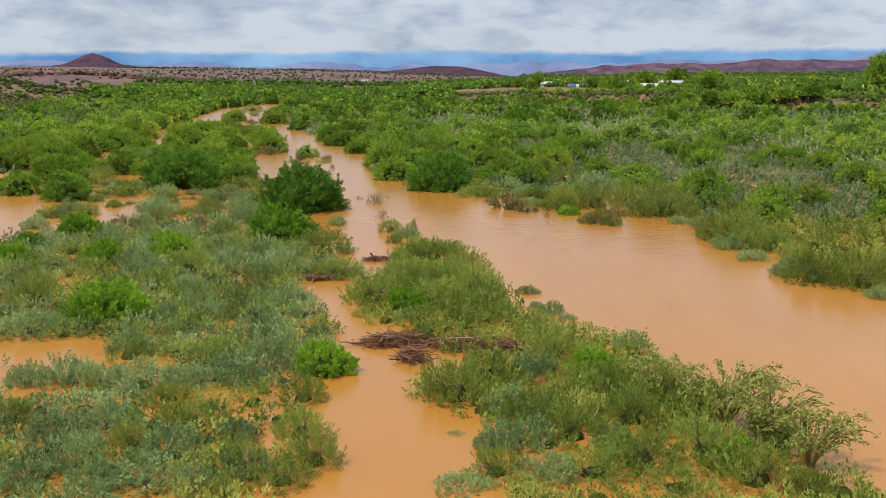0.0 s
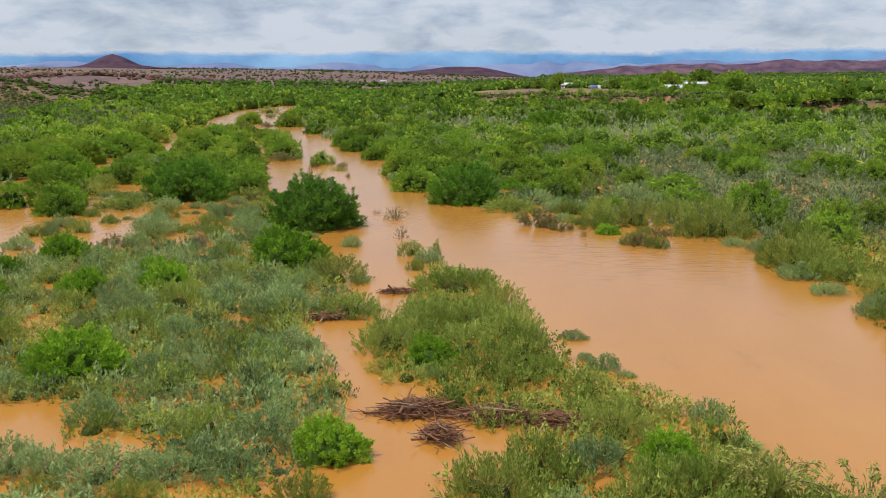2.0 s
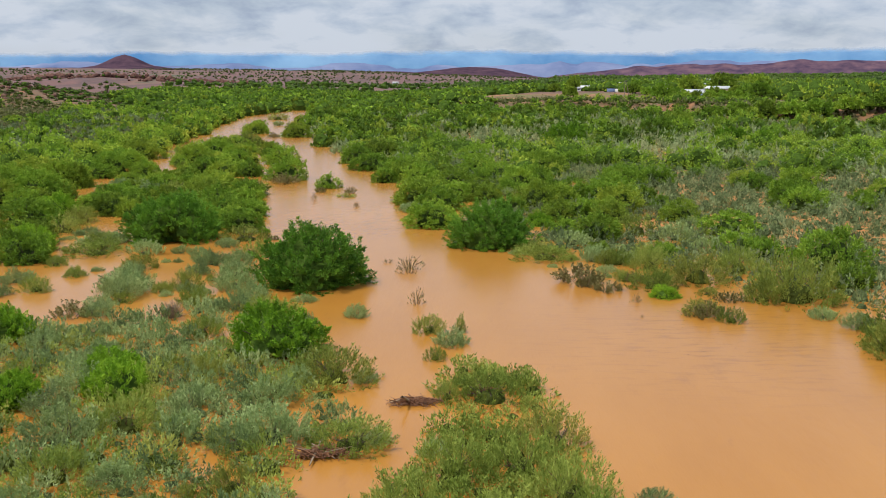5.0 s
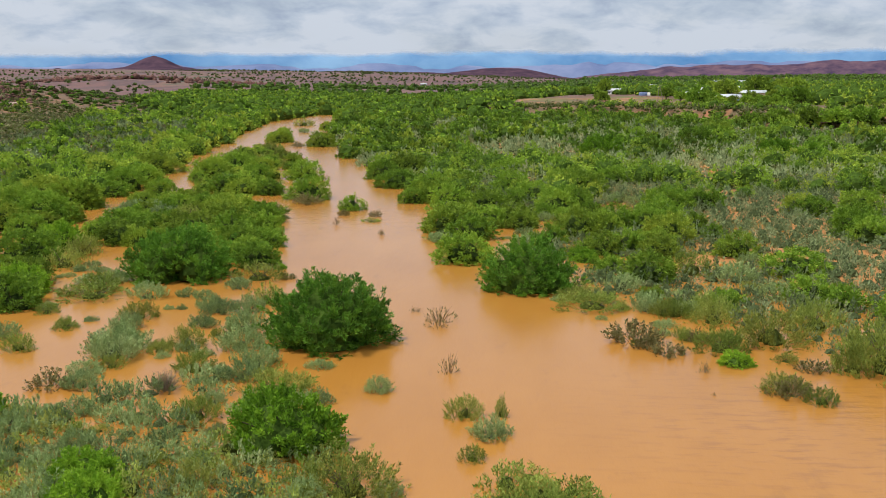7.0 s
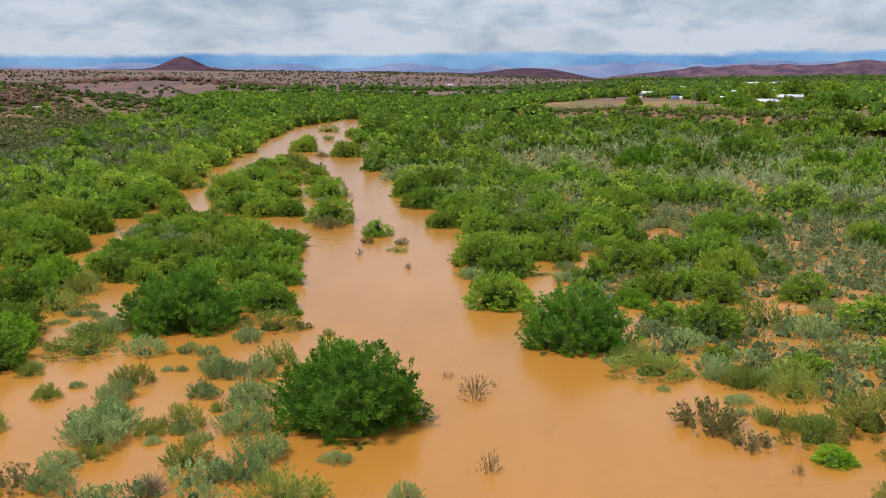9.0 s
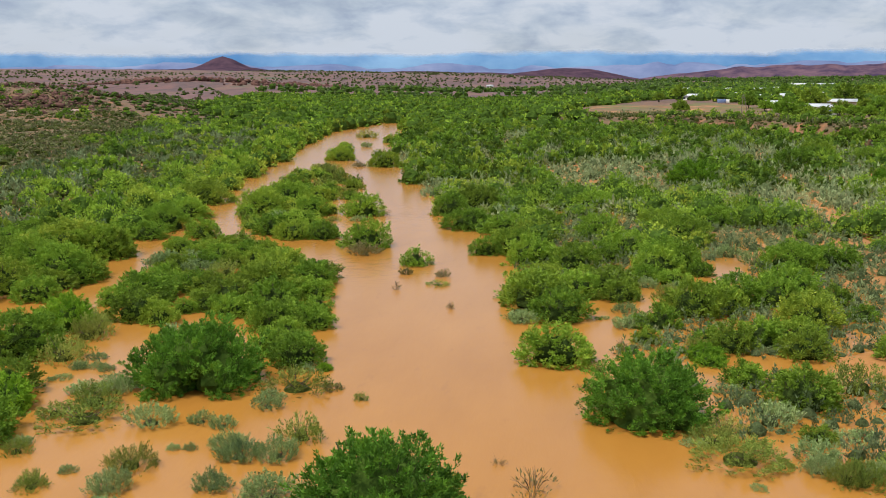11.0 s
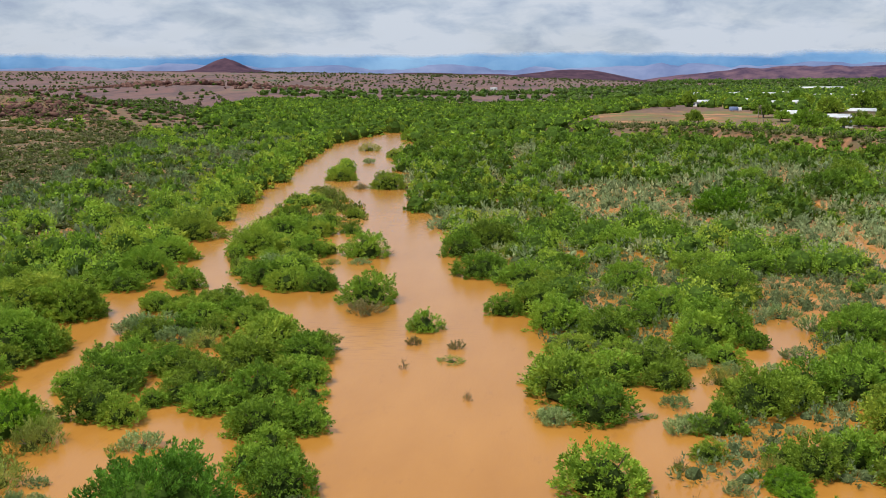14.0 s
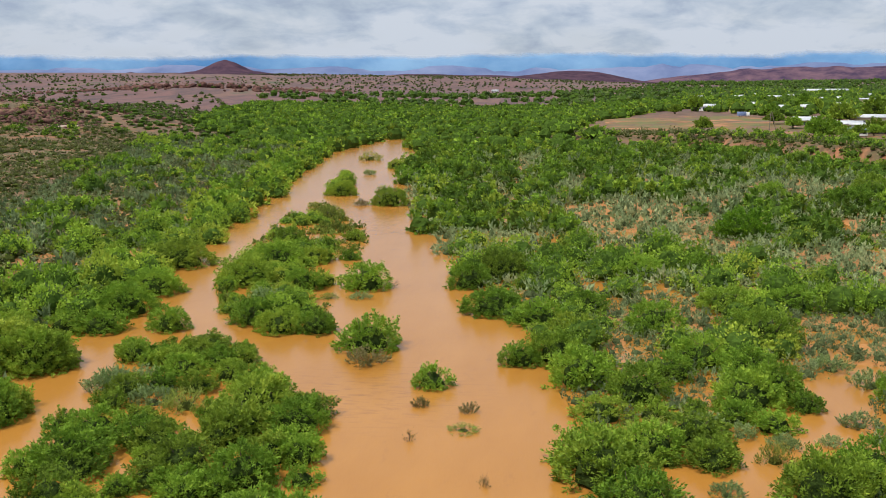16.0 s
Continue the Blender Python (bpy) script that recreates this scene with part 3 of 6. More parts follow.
def make_kinds():
    """Four variants of each kind of plant, of unit radius."""
    kinds = {}
    for v in range(4):
        r = np.random.default_rng(100 + v)
        K = kinds.setdefault
        K("thorn", []).append(plant("thorn_tree", "rounded green thorn tree with a dense lumpy crown", "tree", "thorn trees of the river bank",
                                    crown(r, 130, 26, 0.092, 0.98, 16, 24, (14, 6), -0.25, broad=(0.22, 0.36)), LEAF_THORN, stems(r, 5, 0.5, 0.55, 0.035)))
        K("thornmid", []).append(plant("thorn_tree", "broad green thorn tree with a dense lumpy crown", "tree", "thorn trees of the river bank",
                                       crown(r, 220, 28, 0.072, 0.98, 20, 40, (16, 7), -0.25, (0.20, 0.34), broad=(0.22, 0.36)), LEAF_THORN, stems(r, 5, 0.5, 0.55, 0.035)))
        K("thornbig", []).append(plant("thorn_tree", "large deep green thorn tree with a dense rounded crown", "tree", "thorn trees of the river bank",
                                       crown(r, 440, 38, 0.047, 0.98, 26, 60, (20, 9), -0.22, (0.15, 0.28), broad=(0.22, 0.36)), LEAF_THORN, stems(r, 7, 0.5, 0.55, 0.03)))
        K("deep", []).append(plant("thorn_tree", "deep green thorn tree with a dense even crown", "tree", "thorn trees of the river bank",
                                   crown(r, 700, 44, 0.042, 0.98, 40, 50, (22, 10), -0.22, (0.14, 0.25), 0.24, 0.25, 0.45, shrink=0.74, broad=(0.18, 0.30)), LEAF_DEEP, stems(r, 7, 0.5, 0.55, 0.03)))
        K("tree", []).append(plant("garden_tree", "tall green tree with a rounded crown on a bare trunk", "tree", "trees of the village",
                                   lift_crown(crown(r, 120, 16, 0.14, 0.75, 12, 20), 0.3), LEAF_THORN, stems(r, 4, 0.5, 0.9, 0.05)))
        K("bright", []).append(plant("green_bush", "bright green rounded bush with fine dense leaves", "bush", "green bushes on the floodplain",
                                     crown(r, 360, 42, 0.056, 0.98, 20, 40, (18, 8), -0.2, (0.20, 0.34), 0.24, 0.25, 0.45, 0.70, (0.20, 0.34)), LEAF_BRIGHT, stems(r, 5, 0.5, 0.6, 0.03)))
        K("olive", []).append(plant("tamarisk_shrub", "feathery olive-green shrub with upright wispy shoots", "shrub", "tamarisk shrubs on the islands",
                                    crown(r, 120, 24, 0.088, 1.0, 14, 20, (12, 5), -0.1, (0.40, 0.66), 0.16, 0.45, 0.95, 0.4, (0.12, 0.2), 1.22), LEAF_OLIVE, stems(r, 6, 0.6, 0.6, 0.025)))
        K("olivenear", []).append(plant("tamarisk_shrub", "feathery olive-green shrub with many fine upright shoots", "shrub", "tamarisk shrubs on the islands",
                                        crown(r, 210, 40, 0.062, 1.0, 14, 30, (12, 5), -0.1, (0.34, 0.62), 0.13, 0.5, 0.95, 0.4, (0.11, 0.19), 1.22), LEAF_OLIVE, stems(r, 6, 0.6, 0.6, 0.02)))
        K("salt", []).append(plant("saltbush", "low grey-green saltbush with short upright shoots", "bush", "saltbushes on the floodplain",
                                   upright(r, 105, 20, 0.095, 0.92, shrink=0.36), LEAF_SALT, stems(r, 5, 0.6, 0.5, 0.025)))
        K("saltnear", []).append(plant("saltbush", "grey-green saltbush with many fine upright shoots", "bush", "saltbushes on the floodplain",
                                       upright(r, 190, 34, 0.062, 0.92, slim=0.10, shrink=0.36, broad=(0.14, 0.24)), LEAF_SALT, stems(r, 5, 0.6, 0.5, 0.02)))
        spray, spray_stems = arching(r)
        K("arch", []).append(plant("tamarisk_shrub", "loose tamarisk shrub with long arching olive-brown sprays", "shrub", "tamarisk shrubs on the islands",
                                   spray, LEAF_SPRAY, spray_stems, REED))
        K("straw", []).append(plant("dry_shrub", "half-dry straw-green shrub standing in flood water", "shrub", "dry shrubs in the water",
                                    upright(r, 80, 18, 0.11, 1.0, 1.2, ragged=0.1, shrink=0.25), LEAF_STRAW, twig_bush(r, 14, 1.0, 0.015), REED))
        K("grey", []).append(plant("bare_shrub", "bare grey twiggy shrub with few leaves", "shrub", "", None, LEAF_STRAW, twig_bush(r, 90, 1.0, 0.012), GREYTWIG))
        K("dry", []).append(plant("reed_clump", "thin brown reed stalks sticking out of the water", "reeds", "reed clumps in the water",
                                  reed_leaves(r), LEAF_STRAW, twig_bush(r, 12, 1.0, 0.022), REED))
    return kinds


def reed_leaves(rng):
    n = 60
    p = up_ward(rng, n, 0.1) * rng.uniform(0.4, 0.95, (n, 1))
    return np.zeros((0, 3)), leaves(p, unit(p + np.array([0, 0, 0.8])), unit(rng.normal(size=(n, 3))), rng.uniform(0.12, 0.25, n), rng.uniform(0.02, 0.045, n)), np.full(n * 3, 0.5)


KINDS = make_kinds()
COUNT = {}


PLACED = []
TALL = {"thorn": 1.0, "thornbig": 1.0, "deep": 1.0, "thornmid": 1.0, "bright": 1.0, "olive": 1.1, "olivenear": 1.1, "salt": 1.0, "saltnear": 1.0, "straw": 1.1, "grey": 1.0, "dry": 1.0, "tree": 1.05, "arch": 1.0}


def put(kind, x, y, r, h=1.0, label=""):
    """One plant of a kind at x, y with radius r and height h times r."""
    if kind == "thorn" and r > 1.9:
        kind = "thornmid" if r < 3.1 else "thornbig"
    if kind in ("olive", "salt") and y < 92:
        kind += "near"
    v = COUNT.get(kind, 0); COUNT[kind] = v + 1
    src = KINDS[kind][v % 4]
    z = max(float(ground_height(x, y)), -0.1) - 0.02
    m = Matrix.LocRotScale((x, y, z), Euler((0, 0, RNG.uniform(0, 6.28))), (r * RNG.uniform(0.94, 1.06), r * RNG.uniform(0.94, 1.06), r * h / TALL[kind]))
    ob = copy_thing(src, m)
    PLACED.append((x, y, r))
    if label:
        tagged(ob, label)
    return ob


def row_of(kind, places):
    for x, y, r, h in places:
        put(kind, x, y, r, h)


# ---- plants that stand out one by one: place, radius, height over radius ----
OLIVE_NEAR_A = [(9.5, 24.3, 0.67, 1.5), (-5.8, 24.5, 0.67, 0.99), (6.2, 24.7, 1.05, 0.76), (8.3, 25.2, 1.23, 1.2), (-4.4, 25.3, 0.92, 1.0), (4.1, 25.7, 1.09, 0.94), (1.4, 25.8, 0.78, 1.31), (-5.9, 26.4, 0.96, 1.21), (5.5, 26.5, 1.2, 1.17), (-3.7, 26.6, 0.89, 1.36), (-12.3, 26.6, 0.48, 1.04), (7.5, 26.9, 1.22, 1.33), (9.9, 27.9, 1.01, 1.5), (-9.3, 28.0, 0.76, 1.29), (3.8, 28.6, 1.12, 1.26), (-4.4, 28.7, 0.86, 1.5), (-7.9, 29.6, 1.07, 1.24), (5.8, 29.9, 1.08, 1.5), (2.9, 30.0, 1.17, 1.28), (-13.8, 30.1, 0.81, 1.5), (8.4, 30.9, 1.11, 1.25), (7.5, 31.9, 0.95, 1.5), (-4.8, 32.3, 0.87, 1.31), (-9.4, 32.3, 0.87, 1.08)]
row_of("olive", OLIVE_NEAR_A)
OLIVE_NEAR_B = [(0.3, 32.3, 1.26, 1.49), (-12.2, 33.0, 0.59, 1.09), (5.9, 33.1, 0.99, 1.5), (4.6, 33.1, 0.99, 1.37), (7.3, 33.6, 0.9, 1.5), (1.5, 34.2, 1.12, 1.5), (4.3, 37.4, 1.22, 1.43), (-8.8, 37.6, 1.23, 1.04)]
row_of("olive", OLIVE_NEAR_B)
SALT_NEAR_A = [(-6.6, 24.8, 0.75, 1.05), (0.5, 24.9, 0.83, 0.6), (-9.3, 25.1, 0.92, 1.01), (-11.4, 25.2, 0.84, 1.05), (-8.3, 25.3, 1.39, 0.6), (2.8, 25.6, 0.93, 1.0), (-10.5, 26.5, 1.05, 1.05), (-8.0, 27.1, 1.23, 1.03), (1.4, 27.8, 0.67, 1.05), (2.2, 28.1, 1.1, 1.05), (5.1, 28.2, 0.68, 1.05), (-6.3, 28.6, 0.78, 1.05), (0.3, 28.9, 0.35, 0.65), (-12.0, 29.0, 0.96, 1.05), (-10.4, 29.6, 1.07, 1.05), (2.2, 30.9, 1.02, 1.05), (-10.8, 33.8, 1.52, 0.79), (-8.8, 34.0, 1.01, 1.05), (-7.0, 34.0, 1.01, 1.05), (8.2, 34.2, 0.61, 1.05), (-15.1, 34.3, 0.92, 1.05), (-13.6, 34.4, 1.23, 1.05), (3.0, 34.6, 1.13, 1.05), (-5.5, 36.1, 0.75, 1.05)]
row_of("salt", SALT_NEAR_A)
SALT_NEAR_B = [(7.9, 36.2, 0.54, 1.05), (-6.8, 37.6, 1.23, 1.05), (7.6, 38.8, 0.8, 1.05), (-12.7, 38.9, 1.27, 0.86), (-17.7, 41.4, 1.59, 0.87)]
row_of("salt", SALT_NEAR_B)
BRIGHT_NEAR = [(8.1, 26.2, 0.87, 1.1), (5.4, 34.7, 1.14, 1.1), (-4.5, 35.6, 1.19, 1.1)]
row_of("bright", BRIGHT_NEAR)
SALT_LOWER_A = [(5.6, 43.6, 0.42, 1.05), (-1.9, 43.9, 0.77, 0.71), (-7.5, 44.0, 1.12, 1.05), (-10.5, 44.1, 1.12, 0.88), (-12.4, 44.4, 1.14, 1.05), (4.9, 44.6, 0.74, 1.05), (-5.8, 45.2, 0.27, 1.05), (4.4, 45.9, 0.43, 1.05), (-8.5, 46.1, 1.01, 1.05), (-12.3, 46.6, 1.03, 1.05), (-7.6, 46.8, 1.22, 1.05), (21.5, 47.7, 0.84, 1.05), (-15.8, 48.4, 0.89, 1.05), (-7.0, 48.6, 0.39, 1.05), (-11.7, 48.7, 0.5, 1.05), (4.2, 49.3, 0.68, 0.73), (-13.2, 50.2, 1.04, 1.05), (-18.0, 51.2, 0.86, 1.05), (-2.9, 53.2, 0.67, 1.05), (18.8, 53.4, 0.94, 1.05), (-10.0, 53.6, 1.25, 1.05), (-16.5, 53.9, 1.7, 0.96), (-5.1, 54.1, 0.68, 1.05), (-8.8, 54.3, 1.7, 1.05)]
row_of("salt", SALT_LOWER_A)
SALT_LOWER_B = [(20.0, 55.1, 0.97, 1.05), (-13.1, 56.6, 0.97, 1.05), (-18.5, 57.4, 1.24, 1.05), (18.5, 58.3, 1.02, 0.85), (-12.8, 58.4, 1.14, 1.05), (-10.0, 58.4, 1.39, 1.05), (-18.1, 60.2, 1.46, 1.05), (-9.2, 60.9, 1.07, 1.05), (-6.3, 61.7, 0.68, 1.05), (18.3, 62.3, 1.23, 0.9)]
row_of("salt", SALT_LOWER_B)
BRIGHT_LOWER = [(-15.2, 43.8, 1.88, 1.1), (-1.7, 45.5, 1.16, 1.1), (-25.6, 57.5, 1.51, 1.1), (-20.5, 58.3, 1.4, 1.1), (-16.6, 59.6, 1.54, 1.1), (-17.4, 62.0, 1.6, 0.95)]
row_of("bright", BRIGHT_LOWER)
OLIVE_LOWER_A = [(2.4, 44.0, 0.85, 1.3), (-9.6, 44.1, 0.69, 1.48), (0.7, 44.4, 1.39, 1.18), (-3.5, 44.7, 0.79, 0.73), (-10.6, 46.2, 0.37, 1.22), (2.1, 46.8, 1.12, 1.5), (-0.5, 47.0, 1.41, 1.17), (-9.7, 47.3, 0.76, 1.5), (-20.1, 47.3, 1.39, 1.5), (-3.5, 47.6, 1.44, 1.33), (-6.6, 47.8, 0.35, 1.29), (1.6, 49.0, 1.39, 1.46), (-10.6, 49.3, 0.3, 2.5), (-9.2, 49.8, 0.92, 1.3), (21.6, 50.3, 1.63, 1.48), (-15.4, 50.5, 1.36, 1.13), (-2.1, 51.2, 1.38, 1.45), (0.1, 51.3, 1.49, 1.16), (19.8, 51.8, 1.67, 1.3), (24.3, 52.4, 1.38, 1.5), (-5.9, 53.7, 1.47, 0.96), (1.3, 53.9, 1.47, 1.3), (-14.6, 55.3, 1.54, 1.15), (-20.5, 56.1, 0.72, 1.5)]
row_of("olive", OLIVE_LOWER_A)
OLIVE_LOWER_B = [(21.0, 57.7, 1.02, 1.5), (-14.8, 58.3, 1.01, 1.02), (-0.8, 59.1, 1.67, 0.99), (-2.6, 59.3, 0.64, 1.5), (-7.7, 61.6, 1.76, 1.17), (20.8, 61.8, 1.73, 0.93), (-13.5, 61.9, 1.09, 1.3), (19.4, 62.4, 1.09, 1.5)]
row_of("olive", OLIVE_LOWER_B)
DRY_LOWER = [(-10.7, 47.5, 0.15, 1.51)]
row_of("dry", DRY_LOWER)
OLIVE_MIDDLE_A = [(-15.8, 64.3, 0.53, 1.31), (19.6, 64.6, 1.82, 1.49), (-3.3, 65.1, 0.58, 1.5), (19.2, 65.6, 1.91, 1.48), (18.4, 67.0, 1.2, 1.33), (-19.3, 67.6, 0.58, 0.89), (20.5, 69.2, 2.03, 1.5), (-15.7, 69.4, 1.08, 1.29), (-3.8, 70.2, 0.86, 1.47), (-2.2, 70.2, 0.31, 4.0), (12.5, 72.6, 0.74, 1.5), (-12.6, 72.7, 1.67, 1.11), (11.3, 74.5, 1.16, 0.95), (-18.0, 76.6, 1.12, 1.27), (-22.5, 77.1, 0.71, 1.38), (15.6, 77.8, 1.1, 1.5), (17.6, 77.9, 2.53, 1.42), (-31.9, 78.7, 1.04, 1.08), (12.8, 79.5, 0.71, 0.95), (-21.0, 80.1, 0.68, 1.34), (-29.1, 80.3, 0.92, 1.47), (-21.4, 81.0, 0.63, 1.14), (-19.8, 81.2, 1.08, 1.5), (9.9, 81.5, 1.5, 1.17)]
row_of("olive", OLIVE_MIDDLE_A)
OLIVE_MIDDLE_B = [(10.3, 83.1, 0.97, 0.87), (13.0, 83.4, 2.01, 1.16), (8.3, 83.6, 0.49, 1.5), (-18.8, 83.7, 0.48, 1.47)]
row_of("olive", OLIVE_MIDDLE_B)
SALT_MIDDLE_A = [(-13.7, 64.4, 0.53, 1.05), (-14.4, 64.6, 0.74, 0.6), (-20.2, 64.6, 1.18, 0.6), (-19.5, 65.7, 0.99, 1.05), (-16.2, 67.0, 0.68, 1.05), (19.5, 67.1, 1.03, 1.05), (-23.2, 67.5, 1.05, 1.05), (-14.2, 67.6, 0.57, 1.05), (-2.6, 67.7, 1.01, 1.01), (-18.4, 68.7, 0.47, 1.05), (-21.8, 69.8, 1.22, 0.67), (-20.3, 69.8, 0.51, 1.05), (-13.2, 70.1, 1.21, 1.05), (18.9, 71.0, 1.12, 1.05), (-15.5, 71.6, 0.76, 1.05), (-11.6, 71.7, 0.75, 1.05), (-10.5, 71.9, 0.75, 1.05), (-30.5, 72.8, 1.15, 1.05), (17.7, 73.5, 0.84, 1.03), (-8.0, 73.6, 0.85, 1.05), (-20.4, 73.8, 0.33, 1.05), (-22.8, 73.8, 1.16, 0.86), (-15.1, 75.3, 1.23, 1.05), (-23.4, 76.1, 1.12, 0.72)]
row_of("salt", SALT_MIDDLE_A)
SALT_MIDDLE_B = [(-16.6, 76.4, 0.56, 1.05), (-11.5, 77.5, 0.78, 0.81), (-15.0, 77.8, 1.36, 1.05), (-23.2, 78.9, 1.7, 1.05), (-20.5, 79.1, 0.48, 1.05), (-30.9, 79.1, 0.93, 1.05), (-18.5, 79.5, 0.72, 0.84), (-21.6, 80.1, 0.25, 1.05), (-23.5, 80.5, 1.7, 1.05), (-19.7, 80.6, 0.74, 1.05), (-16.8, 81.3, 1.5, 1.05), (-24.1, 82.8, 0.92, 1.05), (-31.6, 83.1, 1.32, 0.88)]
row_of("salt", SALT_MIDDLE_B)
BRIGHT_MIDDLE = [(-27.5, 64.8, 1.01, 1.1), (-11.1, 66.4, 2.33, 1.1), (-25.6, 68.8, 1.73, 1.1), (10.1, 78.9, 1.06, 0.8)]
row_of("bright", BRIGHT_MIDDLE)
GREY_MIDDLE = [(-18.3, 73.3, 1.12, 0.95)]
row_of("grey", GREY_MIDDLE)
DRY_MIDDLE = [(7.8, 73.6, 0.2, 1.52), (-4.8, 76.8, 0.69, 1.58), (8.1, 77.4, 0.41, 1.7)]
row_of("dry", DRY_MIDDLE)
STRAW_MIDDLE = [(11.4, 73.7, 1.01, 1.03), (-24.3, 73.8, 1.14, 0.8), (13.6, 77.8, 0.83, 0.95), (6.9, 80.6, 1.03, 0.8), (5.8, 82.0, 0.72, 1.31), (5.5, 83.2, 1.7, 0.84), (9.0, 83.3, 0.62, 1.61)]
row_of("straw", STRAW_MIDDLE)
THORN_MIDDLE = [(22.3, 81.7, 1.72, 1.1)]
row_of("thorn", THORN_MIDDLE)
DEEP_MIDDLE = [(-12.1, 82.9, 3.6, 1.16)]
row_of("deep", DEEP_MIDDLE)
OLIVE_UPPER_A = [(8.3, 84.4, 0.63, 1.5), (-28.5, 85.1, 0.83, 0.99), (-28.7, 85.6, 0.61, 1.54), (16.4, 86.5, 1.62, 1.41), (-25.1, 87.9, 1.22, 1.18), (10.8, 88.0, 1.35, 1.24), (-31.5, 89.0, 0.75, 1.35), (8.7, 89.6, 1.03, 1.5), (8.1, 89.8, 0.99, 1.42), (11.2, 90.3, 1.74, 0.99), (5.6, 91.3, 0.58, 1.14), (3.8, 91.9, 2.34, 0.61), (-18.0, 92.5, 1.26, 1.39), (-30.4, 93.9, 2.31, 0.59), (2.7, 94.2, 1.3, 0.94), (-32.4, 94.6, 1.01, 1.03), (3.6, 95.7, 1.27, 0.93), (-31.1, 96.6, 1.38, 1.23), (15.3, 97.3, 0.96, 0.93), (-16.2, 99.0, 0.47, 1.5), (-20.4, 100.5, 1.99, 0.84), (12.3, 103.3, 1.68, 1.34), (8.2, 104.5, 0.73, 1.5), (9.3, 104.9, 1.03, 1.46)]
row_of("olive", OLIVE_UPPER_A)
OLIVE_UPPER_B = [(-37.5, 105.1, 1.79, 1.14), (-2.5, 106.2, 0.76, 1.09)]
row_of("olive", OLIVE_UPPER_B)
SALT_UPPER_A = [(7.3, 84.9, 0.48, 1.05), (-17.4, 85.0, 1.56, 1.05), (-24.9, 85.2, 1.16, 1.05), (-20.3, 86.0, 1.0, 1.05), (7.6, 86.8, 0.8, 0.89), (-27.8, 87.1, 0.51, 1.0), (4.1, 88.6, 0.51, 0.7), (-20.3, 89.6, 1.2, 1.05), (-18.5, 89.8, 1.2, 1.05), (-31.8, 90.1, 0.65, 1.05), (-24.0, 90.4, 0.43, 1.05), (-23.1, 90.5, 0.43, 1.05), (9.7, 90.7, 1.0, 1.05), (-21.2, 90.8, 1.09, 1.05), (7.2, 90.9, 1.06, 1.05), (7.5, 92.5, 1.34, 0.95), (17.7, 92.8, 1.08, 1.05), (-26.6, 93.8, 1.33, 1.05), (-22.6, 93.8, 0.81, 1.05), (1.9, 93.9, 0.77, 0.65), (-24.0, 94.3, 0.76, 1.05), (16.4, 94.6, 1.48, 1.05), (9.9, 95.3, 1.25, 0.6), (10.7, 95.9, 0.63, 1.05)]
row_of("salt", SALT_UPPER_A)
SALT_UPPER_B = [(-21.1, 97.1, 0.85, 1.05), (6.2, 97.3, 1.36, 1.05), (-21.5, 98.5, 0.98, 0.76), (-32.5, 98.6, 1.3, 0.71), (-30.8, 98.8, 1.01, 1.05), (-31.2, 99.7, 1.09, 1.05), (15.2, 100.6, 1.7, 1.05), (-36.0, 100.6, 0.37, 1.05), (-35.4, 101.0, 0.61, 0.78), (5.5, 101.5, 0.69, 0.6), (5.0, 102.6, 1.07, 0.6), (-33.5, 103.0, 0.56, 1.05), (-35.5, 103.2, 0.57, 1.05), (-35.4, 103.5, 0.61, 1.05), (-34.3, 103.5, 0.61, 1.05), (-20.9, 104.5, 0.86, 0.75), (-35.3, 105.5, 0.66, 0.92), (17.6, 107.5, 1.13, 1.05)]
row_of("salt", SALT_UPPER_B)
DRY_UPPER = [(6.3, 86.2, 0.26, 1.7), (-6.0, 86.4, 0.95, 0.81), (-6.0, 87.7, 1.36, 0.8), (-7.7, 90.1, 0.59, 0.8), (13.5, 94.8, 0.46, 0.94), (-3.2, 102.2, 0.54, 0.82), (-3.7, 102.5, 0.52, 0.8), (-0.6, 106.7, 0.47, 1.63)]
row_of("dry", DRY_UPPER)
THORN_UPPER = [(-34.1, 90.2, 1.64, 1.1), (-35.1, 91.1, 2.37, 1.1), (19.9, 92.0, 1.77, 1.1), (-41.3, 95.7, 2.21, 1.1), (-37.4, 97.8, 2.25, 1.1), (8.7, 100.8, 2.24, 1.1), (9.5, 102.1, 0.83, 1.1), (20.2, 103.4, 2.73, 0.81), (6.4, 104.2, 1.31, 1.1), (6.1, 105.0, 1.3, 1.1), (-21.9, 105.9, 1.96, 1.1), (-41.2, 106.3, 3.18, 1.06)]
row_of("thorn", THORN_UPPER)
BRIGHT_UPPER = [(-36.1, 95.1, 2.14, 1.1), (-19.7, 104.6, 0.55, 1.1)]
row_of("bright", BRIGHT_UPPER)
DEEP_UPPER = [(-0.1, 98.0, 3.27, 1.15), (-26.6, 100.9, 3.69, 1.2)]
row_of("deep", DEEP_UPPER)
STRAW_UPPER = [(-18.3, 100.7, 0.67, 0.8), (-2.6, 102.4, 0.66, 1.18)]
row_of("straw", STRAW_UPPER)
